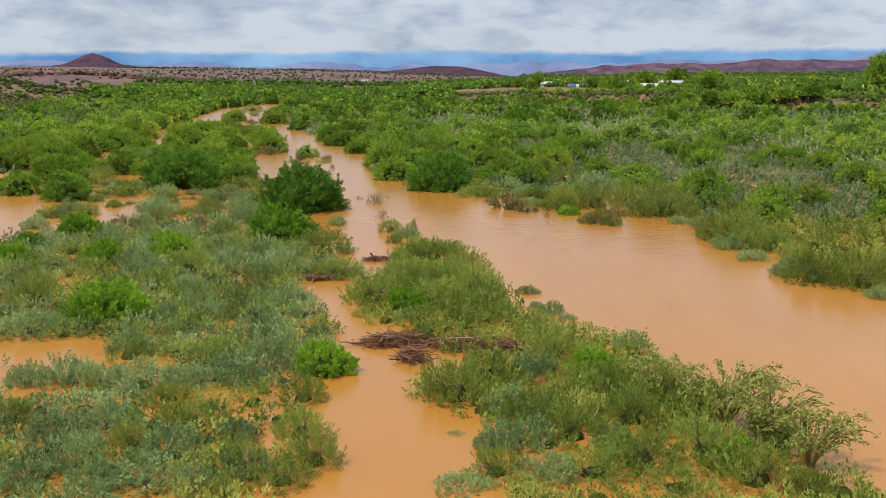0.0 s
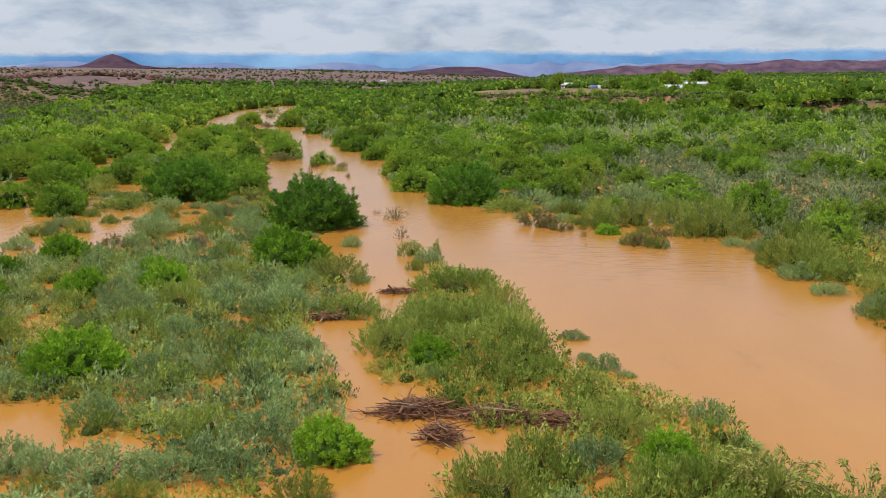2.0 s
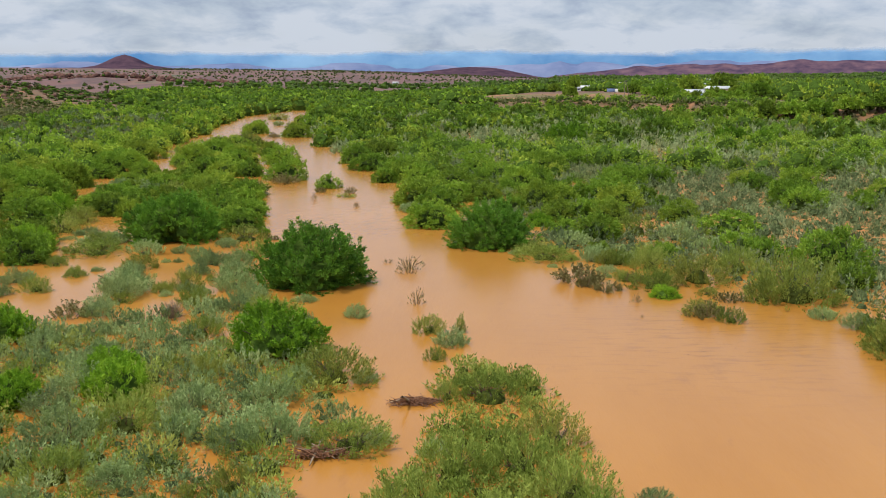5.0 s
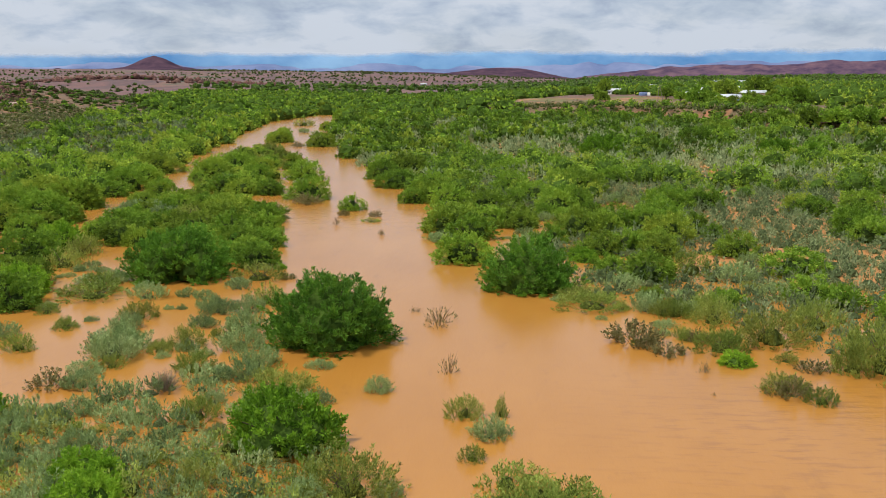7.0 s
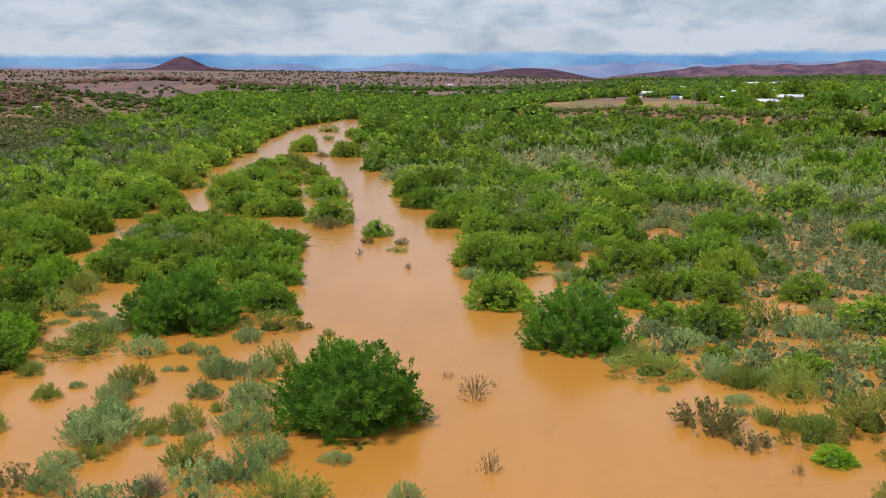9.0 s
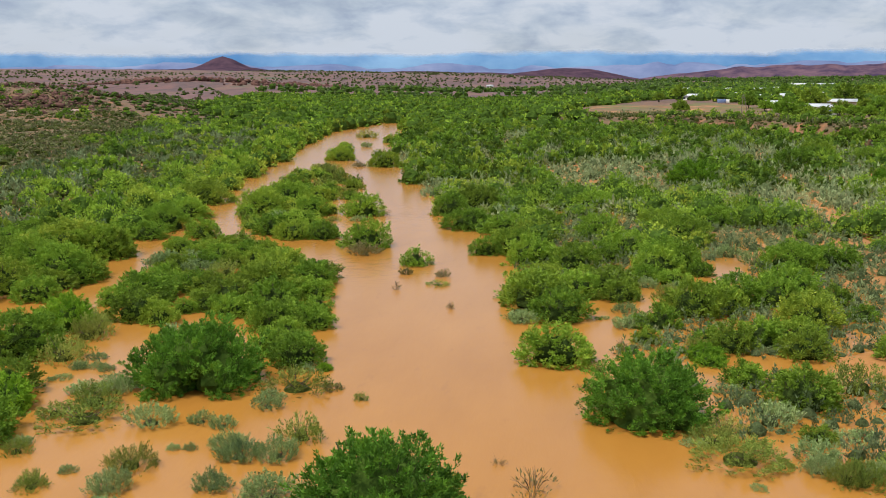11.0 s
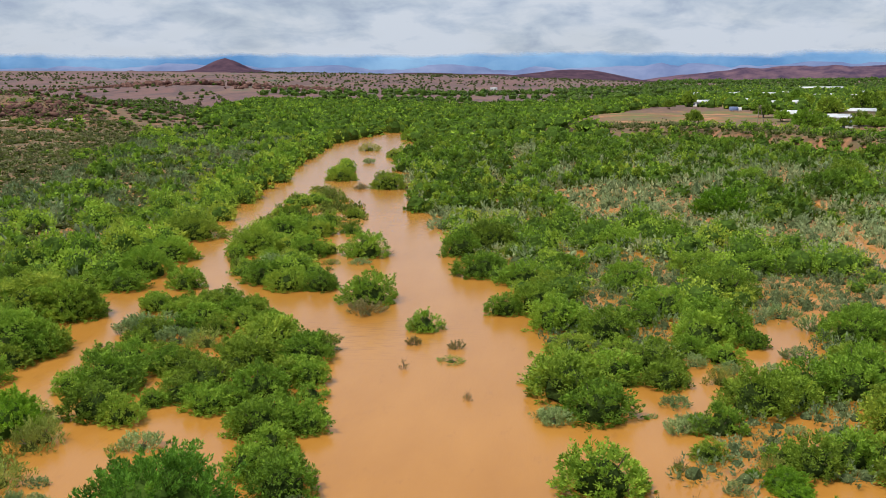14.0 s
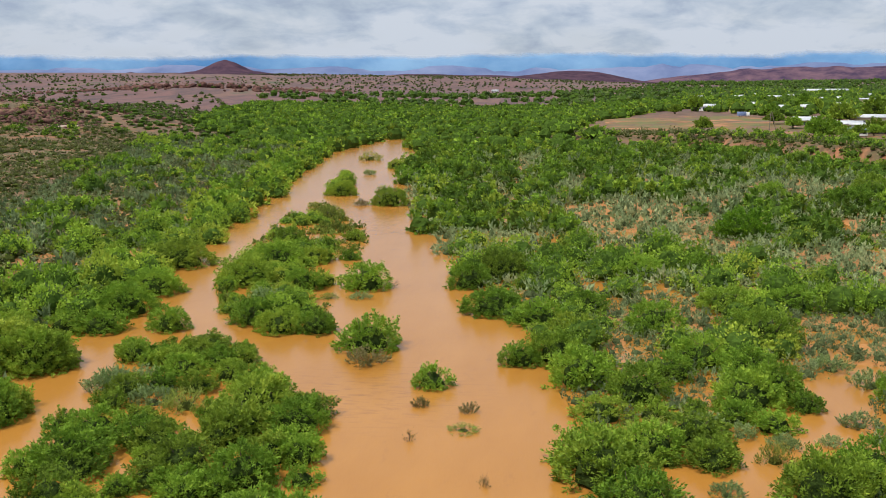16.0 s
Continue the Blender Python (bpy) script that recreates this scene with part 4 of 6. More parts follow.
THORN_FAR_A = [(-22.7, 108.0, 1.84, 1.1), (-5.2, 108.4, 2.51, 1.07), (11.1, 111.0, 1.8, 1.1), (17.5, 111.1, 1.98, 1.1), (-24.3, 111.8, 1.71, 1.1), (5.4, 113.3, 1.38, 1.1), (11.2, 113.6, 2.07, 1.1), (-25.8, 114.3, 2.23, 1.1), (-23.1, 115.4, 1.6, 1.1), (-35.5, 115.8, 1.74, 1.1), (-23.8, 116.6, 1.81, 1.1), (-37.6, 116.8, 2.2, 1.1), (2.3, 118.2, 1.78, 1.1), (-30.6, 118.4, 1.69, 1.1), (-34.7, 118.9, 1.21, 1.1), (-29.1, 119.6, 1.61, 1.1), (-28.0, 121.3, 2.52, 1.1), (-38.8, 121.5, 2.24, 0.83), (-49.0, 122.2, 2.0, 1.1), (-32.0, 122.6, 2.25, 1.1), (14.1, 123.2, 1.97, 1.1), (-39.8, 123.2, 2.83, 0.93), (7.7, 123.6, 2.2, 1.1), (-6.8, 123.8, 2.99, 1.09)]
row_of("thorn", THORN_FAR_A)
THORN_FAR_B = [(-53.6, 124.2, 3.21, 1.04), (-27.4, 125.0, 1.78, 1.1), (5.1, 125.3, 1.37, 1.1), (8.8, 125.5, 2.66, 1.1), (-34.9, 126.0, 2.0, 1.1), (-7.3, 126.3, 2.74, 1.03), (12.0, 126.4, 2.48, 1.1), (-36.8, 126.9, 2.05, 0.98), (-0.1, 127.0, 1.8, 1.1), (-40.1, 127.3, 2.28, 1.1), (-31.3, 127.7, 2.24, 1.1), (0.0, 128.8, 1.77, 1.1), (-43.4, 129.2, 1.29, 1.1), (-31.0, 129.4, 2.53, 1.1), (13.8, 129.5, 2.76, 1.1), (-48.9, 129.6, 2.19, 1.1), (-51.1, 130.4, 3.38, 1.02), (-27.3, 130.6, 2.21, 1.1), (-49.1, 130.9, 2.05, 1.1), (-49.2, 132.0, 1.96, 1.1), (-52.3, 132.2, 3.02, 0.99), (-54.9, 133.2, 3.42, 1.1), (4.8, 133.9, 1.72, 0.96), (-31.4, 134.0, 2.66, 1.1)]
row_of("thorn", THORN_FAR_B)
THORN_FAR_C = [(-6.6, 135.2, 2.19, 0.78), (-31.3, 136.8, 2.26, 1.1), (-37.2, 138.2, 1.59, 1.1), (7.9, 138.5, 1.46, 1.1), (3.9, 139.3, 2.9, 1.02), (-3.8, 139.6, 2.74, 1.1), (16.4, 140.9, 3.2, 1.01), (-19.5, 141.4, 1.72, 1.1), (-52.8, 142.3, 3.31, 1.1), (21.0, 142.4, 2.49, 1.1), (-56.8, 143.1, 4.52, 0.85), (-7.9, 143.2, 2.89, 1.1), (-53.1, 143.3, 3.47, 1.08), (-59.4, 143.9, 3.45, 0.84)]
row_of("thorn", THORN_FAR_C)
BRIGHT_FAR = [(4.7, 108.7, 1.11, 0.76), (4.6, 109.7, 1.38, 0.83), (3.1, 111.2, 0.5, 1.1), (-41.7, 113.1, 2.45, 1.1)]
row_of("bright", BRIGHT_FAR)
SALT_FAR = [(1.8, 108.8, 0.8, 0.99), (-32.1, 111.4, 1.26, 1.05), (8.8, 111.7, 0.5, 1.05), (-40.7, 115.7, 0.78, 1.05), (8.8, 117.5, 0.73, 0.83), (-0.1, 117.9, 1.22, 0.9), (6.8, 118.0, 0.74, 1.05), (0.7, 118.4, 1.13, 1.05), (-7.9, 118.5, 1.18, 1.04), (-8.2, 119.5, 1.15, 0.76), (-1.6, 120.3, 0.39, 0.95), (-0.0, 122.6, 1.04, 0.91), (4.9, 130.7, 1.09, 1.05), (7.9, 131.5, 0.92, 0.9), (2.4, 132.4, 1.13, 1.05), (15.7, 133.1, 1.7, 1.05), (0.3, 133.2, 1.53, 1.05), (-39.3, 134.6, 1.7, 1.05), (10.7, 135.3, 1.35, 0.86), (-44.2, 137.3, 1.7, 1.05), (-44.2, 138.9, 1.7, 1.05), (-42.3, 139.7, 1.57, 1.05), (14.0, 144.4, 1.52, 1.05)]
row_of("salt", SALT_FAR)
OLIVE_FAR = [(-38.6, 110.4, 1.44, 1.27), (-33.5, 110.6, 0.53, 1.23), (-0.8, 111.3, 0.53, 1.35), (-38.5, 111.8, 1.31, 1.5), (4.2, 111.9, 0.84, 1.5), (-42.3, 114.5, 2.73, 0.72), (6.2, 125.2, 1.02, 1.5), (3.7, 128.0, 1.07, 1.5), (-3.6, 131.2, 2.24, 0.88), (-16.0, 131.5, 1.19, 0.53), (-36.5, 133.9, 1.86, 1.07)]
row_of("olive", OLIVE_FAR)
DRY_FAR = [(-0.8, 111.9, 0.68, 1.13), (-24.1, 122.0, 0.34, 1.7), (-13.7, 122.2, 0.43, 1.7), (-13.9, 122.8, 0.41, 1.7), (-19.3, 129.2, 0.56, 1.7)]
row_of("dry", DRY_FAR)
STRAW_FAR = [(-16.0, 135.4, 0.73, 1.18), (-19.6, 136.2, 0.62, 1.5)]
row_of("straw", STRAW_FAR)
THORN_DISTANT_A = [(-45.9, 145.7, 1.75, 1.1), (-42.7, 145.8, 1.45, 1.1), (-36.3, 145.9, 1.68, 1.1), (-40.9, 146.4, 1.94, 1.1), (-43.2, 147.6, 1.57, 1.1), (-46.9, 147.8, 1.58, 1.1), (-13.0, 148.1, 1.99, 1.0), (-40.1, 148.8, 1.87, 1.1), (1.9, 149.2, 2.59, 1.1), (-26.5, 151.5, 2.97, 1.1), (-53.3, 155.0, 2.58, 0.89), (8.1, 155.6, 3.52, 1.07), (-47.0, 156.3, 2.18, 1.1), (-36.2, 156.6, 2.26, 1.1), (-32.7, 156.9, 2.1, 1.1), (-8.8, 157.4, 2.36, 1.03), (-39.7, 159.7, 2.52, 1.1), (-0.8, 160.9, 2.82, 1.1), (-11.8, 161.8, 3.03, 0.91), (-54.2, 162.4, 3.36, 1.03), (-16.8, 166.4, 3.48, 0.82), (-7.1, 167.7, 2.32, 1.1), (-45.1, 168.0, 1.34, 1.1), (7.4, 170.1, 3.51, 0.8)]
row_of("thorn", THORN_DISTANT_A)
THORN_DISTANT_B = [(13.7, 170.7, 3.5, 0.8), (-55.5, 171.8, 3.52, 0.87), (-39.0, 175.9, 2.47, 1.1), (-32.0, 177.1, 2.99, 1.1), (-46.6, 178.6, 3.69, 1.03), (-20.4, 179.1, 2.94, 1.1), (-16.9, 184.7, 3.42, 1.1), (-0.7, 186.3, 3.4, 0.82), (6.8, 188.4, 3.09, 0.9), (-59.1, 188.9, 4.43, 0.84), (-46.3, 189.3, 4.02, 0.93), (-42.2, 192.1, 2.23, 1.1), (-38.0, 195.2, 1.51, 1.1), (-49.2, 206.0, 2.64, 1.1), (-40.9, 211.1, 1.78, 1.1), (-43.4, 254.1, 3.49, 1.1), (48.5, 266.3, 4.93, 1.1), (-56.4, 269.7, 3.21, 1.02), (-61.2, 296.1, 1.87, 1.1), (-56.5, 335.1, 2.48, 1.1), (-65.3, 422.4, 4.3, 1.09)]
row_of("thorn", THORN_DISTANT_B)
STRAW_DISTANT = [(-25.8, 146.9, 1.91, 0.8), (-48.6, 253.0, 1.63, 0.83)]
row_of("straw", STRAW_DISTANT)
SALT_DISTANT = [(12.1, 148.7, 1.61, 0.9), (2.1, 158.5, 1.7, 0.6), (-3.0, 159.8, 1.6, 0.63), (-41.5, 169.0, 1.7, 1.05), (-31.5, 171.5, 1.24, 0.7), (-43.9, 203.3, 1.7, 1.05), (-59.6, 315.2, 1.7, 1.05)]
row_of("salt", SALT_DISTANT)
OLIVE_DISTANT = [(-35.0, 171.0, 1.05, 0.87), (-50.5, 235.4, 2.48, 1.25), (-69.2, 362.6, 3.6, 0.89)]
row_of("olive", OLIVE_DISTANT)
DRY_DISTANT = [(-29.4, 177.7, 1.3, 0.8)]
row_of("dry", DRY_DISTANT)
BRIGHT_DISTANT = [(16.8, 216.4, 4.19, 1.1)]
row_of("bright", BRIGHT_DISTANT)


for x, y, r in ((9.6, 28.2, 1.5), (8.9, 29.8, 1.5), (10.2, 26.2, 1.3), (7.6, 32.4, 1.2)):
    put("arch", x, y, r, 1.1)

# ---- stands of plants ----
def inside(poly, x, y):
    c = np.zeros(np.shape(x), bool)
    for (x0, y0), (x1, y1) in zip(poly, poly[1:] + poly[:1]):
        hit = ((y0 > y) != (y1 > y))
        with np.errstate(divide='ignore', invalid='ignore'):
            c ^= hit & (x < (x1 - x0) * (y - y0) / (y1 - y0) + x0)
    return c


def scatter(poly, gap, seed, taken=()):
    """Places in a polygon on a shaken grid with that spacing."""
    rng = np.random.default_rng(seed)
    a = np.array(poly)
    gx, gy = np.meshgrid(np.arange(a[:, 0].min(), a[:, 0].max() + gap, gap), np.arange(a[:, 1].min(), a[:, 1].max() + gap, gap * 0.87))
    gx = gx + (np.arange(gx.shape[0])[:, None] % 2) * gap * 0.5
    x = (gx + rng.uniform(-0.42, 0.42, gx.shape) * gap).ravel(); y = (gy + rng.uniform(-0.42, 0.42, gy.shape) * gap).ravel()
    k = inside(poly, x, y)
    return x[k], y[k], rng


def free(x, y, share=0.75):
    """Whether no plant stands there yet."""
    return all((x - a) ** 2 + (y - b) ** 2 > (share * r) ** 2 for a, b, r in PLACED)


MID_ISLAND = [(-3.2, 61), (-1.9, 63.6), (-0.4, 64.2), (0.9, 61), (1.7, 57), (3, 46), (6.6, 41), (8.2, 33.5), (11.5, 22), (1.5, 22), (1.5, 29), (-0.6, 33.5), (1.0, 37), (-3.2, 43), (-4.8, 48.5), (-2.6, 55), (-1.8, 58)]
NEAR_LEFT = [(-5.5, 4), (-4.2, 20), (-4.0, 27), (-4.4, 40), (-6.6, 46), (-8.6, 52), (-6, 56), (-9.0, 66), (-14, 78), (-24, 70), (-38, 60), (-42, 40), (-40, 20), (-30, 4)]


def stuff(name, label, category, polys, gap, seed, size, leaf_n, leaf_len, leaf_mat, shape="dome", keep=None, core=(8, 3), tall=(0.8, 1.4), solid=0.0):
    """A wood or scrub that nobody could count: one mesh of many leafy mounds."""
    rng = np.random.default_rng(seed)
    cos, tones, sprigs = ([], []), ([], []), []
    forms = []
    for k in range(10):
        scale = leaf_len / np.mean(size)
        if shape == "dome":
            per = 14 if leaf_n > 300 else 8
            forms.append(crown(rng, max(leaf_n // per, 4), per, scale * 1.15, 1.05, 13, 14, core, -0.4, (0.26, 0.44), 0.42, shrink=solid or 0.62, broad=(0.32, 0.50)))
        elif shape == "tuft":
            per = 14 if leaf_n > 200 else 8
            forms.append(crown(rng, max(leaf_n // per, 4), per, scale * 1.15, 1.0, 11, 12, core, -0.1, (0.36, 0.60), 0.20, 0.4, 0.9, 0.42, (0.18, 0.31), 1.25))
        elif shape == "fingers":
            forms.append(upright(rng, leaf_n // 14, 14, scale * 1.2, 0.95, 1.15, core, 0.12, shrink=0.4, broad=(0.16, 0.27)))
        else:
            forms.append(upright(rng, max(leaf_n // 5, 3), 5, scale, 0.95, 1.2, core, 0.22, shrink=0.62, broad=(0.25, 0.4)))
    for poly in polys:
        x, y, _ = scatter(poly, gap, seed)
        if keep is not None:
            m = keep(x, y); x, y = x[m], y[m]
        z = ground_height(x, y)
        for a, b, c in zip(x, y, z):
            if b < 240 and not free(a, b, 0.8):
                continue
            r, t = rng.uniform(*size), rng.uniform(0, 2 * np.pi)
            f = forms[rng.integers(0, 10)]
            size3 = np.array([r, r, r * rng.uniform(*tall)])
            turn = np.array([[math.cos(t), math.sin(t), 0], [-math.sin(t), math.cos(t), 0], [0, 0, 1]])
            at = np.array([a, b, max(c, -0.1) - 0.05])
            tone = rng.uniform()
            for k in (0, 1):
                l = (f[k] * size3) @ turn + at
                cos[k].append(l); tones[k].append(np.full(len(l), tone))
            sprigs.append(f[2])
    core_co, leaf_co = (np.concatenate(c) for c in cos)
    ob = new(name, leafy_mesh(name, core_co, leaf_co, np.concatenate(sprigs), leaf_mat, np.concatenate(tones[0] + tones[1]), SHADE_THICKET if shape == "dome" else None))
    return tagged(ob, label, category, kind="stuff")


def off_water(x, y, margin=1.0):
    return (x > bank_x(RIGHT_BANK, y) + margin) | (x < bank_x(LEFT_BANK, y) - margin)


ISLAND_A = [(-41.5, 121), (-45, 127), (-46.5, 139), (-46, 146), (-42.3, 153), (-35.3, 147), (-29, 139), (-25.6, 129), (-22.5, 114.7), (-21, 107), (-25, 106), (-31, 115), (-37, 121)]
ISLAND_B = [(-49.5, 171), (-51.5, 180), (-53, 192), (-55, 212), (-57, 233), (-55, 239), (-47.8, 225), (-43, 205), (-39.6, 186), (-34.6, 170), (-32, 159), (-35, 156.5), (-39.5, 159.7), (-45, 165)]
REED_BAR = [(-56.4, 240), (-60.5, 262), (-53, 248), (-42.9, 226), (-39, 211), (-37.4, 194), (-41.3, 200)]
ISLAND_C = [(-59.5, 271), (-65, 300), (-66, 322), (-56, 283), (-56.5, 267)]
RIGHT_WOOD = [(-12, 152), (-8, 120), (-3, 106), (5, 96), (12, 86), (19, 76), (40, 66), (75, 90), (110, 200), (150, 310), (100, 365), (10, 405), (-56, 400), (-54, 330), (-40, 252), (-28, 202), (-18, 174)]
LEFT_CHANNEL = [(-46, 110), (-46, 116), (-45.3, 121), (-45.3, 127), (-46.5, 133), (-48.5, 140), (-49.7, 148), (-50, 156), (-50.3, 166), (-53, 181), (-55.2, 195), (-57.5, 213), (-61.5, 237), (-65.5, 263)]
CROSS_CHANNEL = [(-49.5, 160), (-43, 158), (-36, 153), (-30, 149)]
LEFT_WOOD = [(-47.5, 117), (-51.5, 140), (-53, 150), (-54, 165), (-55, 185), (-58, 207), (-65, 245), (-71, 285), (-78, 330), (-86, 396), (-88, 430), (-170, 430), (-130, 310), (-115, 240), (-105, 190), (-95, 140), (-85, 112)]


def left_green(x, y):
    """Thorn trees stand thick along the bank and thin out into the scrub."""
    off = bank_x(LEFT_BANK, y) - x
    return (off > 1.7) & (wobble(x, y, 13, 91) + 0.6 * wobble(x, y, 5, 92) > -1.5 + 2.15 * smooth(5, 21, off) - 0.35 * smooth(300, 420, y))


def green_part(x, y):
    """Where thorn trees outgrow the scrub: thick by the river, in clumps further off."""
    off = x - bank_x(RIGHT_BANK, y)
    return wobble(x, y, 12, 71) + 0.75 * wobble(x, y, 5, 72) > -0.66 + 0.86 * smooth(8, 36, off) - 0.7 * smooth(290, 370, y) - 0.18 * smooth(168, 140, y)


def dry_ground(x, y):
    return (line_distance(STREAM, x, y) > 0.9) & (line_distance(SIDE_CHANNEL, x, y) > 3.4) & (terrace(x, y) < -3)


stuff("island_undergrowth", "olive-green undergrowth filling the river island", "undergrowth", [MID_ISLAND], 1.25, 1, (0.6, 1.05), 1000, 0.075, LEAF_OLIVE, "tuft", core=(10, 4))
stuff("floodplain_undergrowth", "grey-green low bushes filling the floodplain", "undergrowth", [NEAR_LEFT], 1.35, 2, (0.6, 1.1), 560, 0.08, LEAF_SALT, "fingers",
      keep=lambda x, y: (wobble(x, y, 3.5, 42) > -0.18) & (y > 13 + 9 * wobble(x, y * 0, 5, 46)) & (x > -35 + 6 * wobble(x * 0, y, 6, 47)), core=(10, 4))
stuff("floodplain_shrubs", "olive-green shrubs mixed into the floodplain bushes", "undergrowth", [NEAR_LEFT], 2.0, 4, (0.65, 1.15), 900, 0.075, LEAF_OLIVE, "tuft",
      keep=lambda x, y: (wobble(x, y, 6, 43) > -0.1) & (y > 13 + 9 * wobble(x, y * 0, 5, 46)) & (x > -35 + 6 * wobble(x * 0, y, 6, 47)), core=(10, 4))
def single_trees(polys, gap, seed, size, keep):
    """Trees near enough to be told apart, each a thing of its own."""
    rng = np.random.default_rng(seed)
    for poly in polys:
        x, y, _ = scatter(poly, gap, seed)
        m = keep(x, y)
        for a, b in zip(x[m], y[m]):
            if free(a, b, 0.8):
                put("thorn", round(float(a), 1), round(float(b), 1), rng.uniform(*size), rng.uniform(0.85, 1.25))


single_trees([RIGHT_WOOD], 4.9, 61, (1.0, 2.7), lambda x, y: green_part(x, y) & dry_ground(x, y) & (y < 150) & (x < 46) & (wobble(x, y, 5, 64) > -0.55 + 0.6 * smooth(122, 104, y)))
single_trees([ISLAND_A], 3.4, 62, (1.0, 2.0), lambda x, y: (line_distance(LEFT_CHANNEL, x, y) > 3.3) & (line_distance(CROSS_CHANNEL, x, y) > 2.8) & (wobble(x, y, 5, 44) > -0.4))
single_trees([LEFT_WOOD], 4.3, 63, (1.5, 3.0), lambda x, y: left_green(x, y) & (y < 156) & (line_distance(LEFT_CHANNEL, x, y) > 4.4))
RIGHT_EDGE = [(19.8, 62), (21.8, 50), (26, 42), (33, 28), (41, 33), (46, 48), (49, 66), (20.5, 74)]
stuff("right_edge_undergrowth", "olive-green shrubs crowding the river's edge", "undergrowth", [RIGHT_EDGE], 1.9, 3, (0.7, 1.3), 640, 0.11, LEAF_OLIVE, "tuft", core=(10, 4), keep=lambda x, y: wobble(x, y, 5, 48) > -0.6)
stuff("island_wood", "dense green thorn trees on the river islands", "woodland", [ISLAND_B, ISLAND_C], 3.0, 11, (1.2, 2.2), 1300, 0.13, LEAF_THORN, core=(16, 7),
      keep=lambda x, y: (line_distance(LEFT_CHANNEL, x, y) > 3.3) & (line_distance(CROSS_CHANNEL, x, y) > 2.8) & (wobble(x, y, 5, 44) > -0.35), solid=0.64)
stuff("reed_bar", "pale green reeds and shrubs along the gravel bar", "undergrowth", [REED_BAR, ISLAND_B], 2.2, 51, (0.6, 1.2), 200, 0.2, LEAF_OLIVE, "tuft", core=(8, 3),
      keep=lambda x, y: (line_distance(CROSS_CHANNEL, x, y) > 2.2) & (line_distance(LEFT_CHANNEL, x, y) > 2.0) & (wobble(x, y, 7, 45) > -0.25))
stuff("left_bank_wood", "thick line of green thorn trees along the bank", "woodland", [LEFT_WOOD], 4.3, 12, (1.5, 3.2), 900, 0.20, LEAF_THORN,
      keep=lambda x, y: left_green(x, y) & (y >= 156) & (y < 230) & (line_distance(LEFT_CHANNEL, x, y) > 4.4), core=(16, 7), solid=0.64, tall=(1.0, 1.5))
stuff("left_bank_far_wood", "line of green thorn trees further up the bank", "woodland", [LEFT_WOOD], 5.0, 12, (1.8, 3.7), 352, 0.40, LEAF_THORN,
      keep=lambda x, y: left_green(x, y) & (y >= 230), core=(14, 6), tall=(0.95, 1.45), solid=0.64)
stuff("left_bank_scrub", "olive-grey scrub behind the trees of the bank", "scrub", [LEFT_WOOD], 3.3, 52, (0.9, 2.1), 80, 0.38, LEAF_GREY, "tuft",
      keep=lambda x, y: (bank_x(LEFT_BANK, y) - x > 6) & (wobble(x, y, 9, 93) > -0.62), core=(7, 3))
stuff("right_bank_wood", "green thorn trees and shrubs behind the bank", "woodland", [RIGHT_WOOD], 4.8, 13, (1.2, 3.2), 860, 0.17, LEAF_THORN,
      keep=lambda x, y: green_part(x, y) & dry_ground(x, y) & (y < 210) & ((y >= 150) | (x >= 46)), core=(16, 7), solid=0.64, tall=(1.0, 1.5))
stuff("right_bank_far_wood", "clumps of green thorn trees among grey scrub", "woodland", [RIGHT_WOOD], 5.4, 13, (1.5, 3.7), 352, 0.37, LEAF_THORN,
      keep=lambda x, y: green_part(x, y) & dry_ground(x, y) & (y >= 210), core=(14, 6), tall=(0.95, 1.45), solid=0.64)
stuff("right_bank_near_scrub", "silvery grey-green scrub between the thorn trees", "scrub", [RIGHT_WOOD], 1.9, 14, (0.75, 1.45), 280, 0.125, LEAF_GREY, "tuft",
      keep=lambda x, y: dry_ground(x, y) & (wobble(x, y, 8, 75) > -0.6) & (x > bank_x(RIGHT_BANK, y) + 3) & (x < 46) & (y < 172), core=(8, 3))
stuff("right_bank_scrub", "grey-green scrub between the thorn trees", "scrub", [RIGHT_WOOD], 2.7, 15, (1.0, 2.1), 112, 0.27, LEAF_GREY, "tuft",
      keep=lambda x, y: dry_ground(x, y) & (wobble(x, y, 8, 75) > -0.66) & (x > bank_x(RIGHT_BANK, y) + 3) & (y < 230) & ((y >= 172) | (x >= 46)), core=(6, 3))
stuff("right_bank_far_scrub", "pale grey-green scrub on the far floodplain", "scrub", [RIGHT_WOOD], 3.7, 17, (1.2, 2.6), 64, 0.42, LEAF_GREY, "tuft",
      keep=lambda x, y: dry_ground(x, y) & (wobble(x, y, 12, 75) > -0.7) & (x > bank_x(RIGHT_BANK, y) + 3) & (y >= 230), core=(6, 2))
LEFT_SCRUB = [(-60, 90), (-66, 140), (-78, 220), (-96, 400), (-300, 520), (-260, 250), (-130, 90)]
stuff("left_scrub", "dry brownish karoo scrub on red earth", "scrub", [LEFT_SCRUB], 3.6, 15, (1.2, 2.7), 25, 0.50, LEAF_SCRUB, "shoot",
      keep=lambda x, y: wobble(x, y, 14, 76) > -0.72, core=(6, 2), tall=(0.6, 0.9))
stuff("left_green_bushes", "scattered green bushes among dry scrub", "scrub", [LEFT_SCRUB], 6.2, 18, (1.2, 2.6), 130, 0.42, LEAF_THORN,
      keep=lambda x, y: wobble(x, y, 22, 77) + 0.6 * wobble(x, y, 7, 78) > 0.15 + 0.003 * (-x - 70), core=(12, 5), solid=0.64)
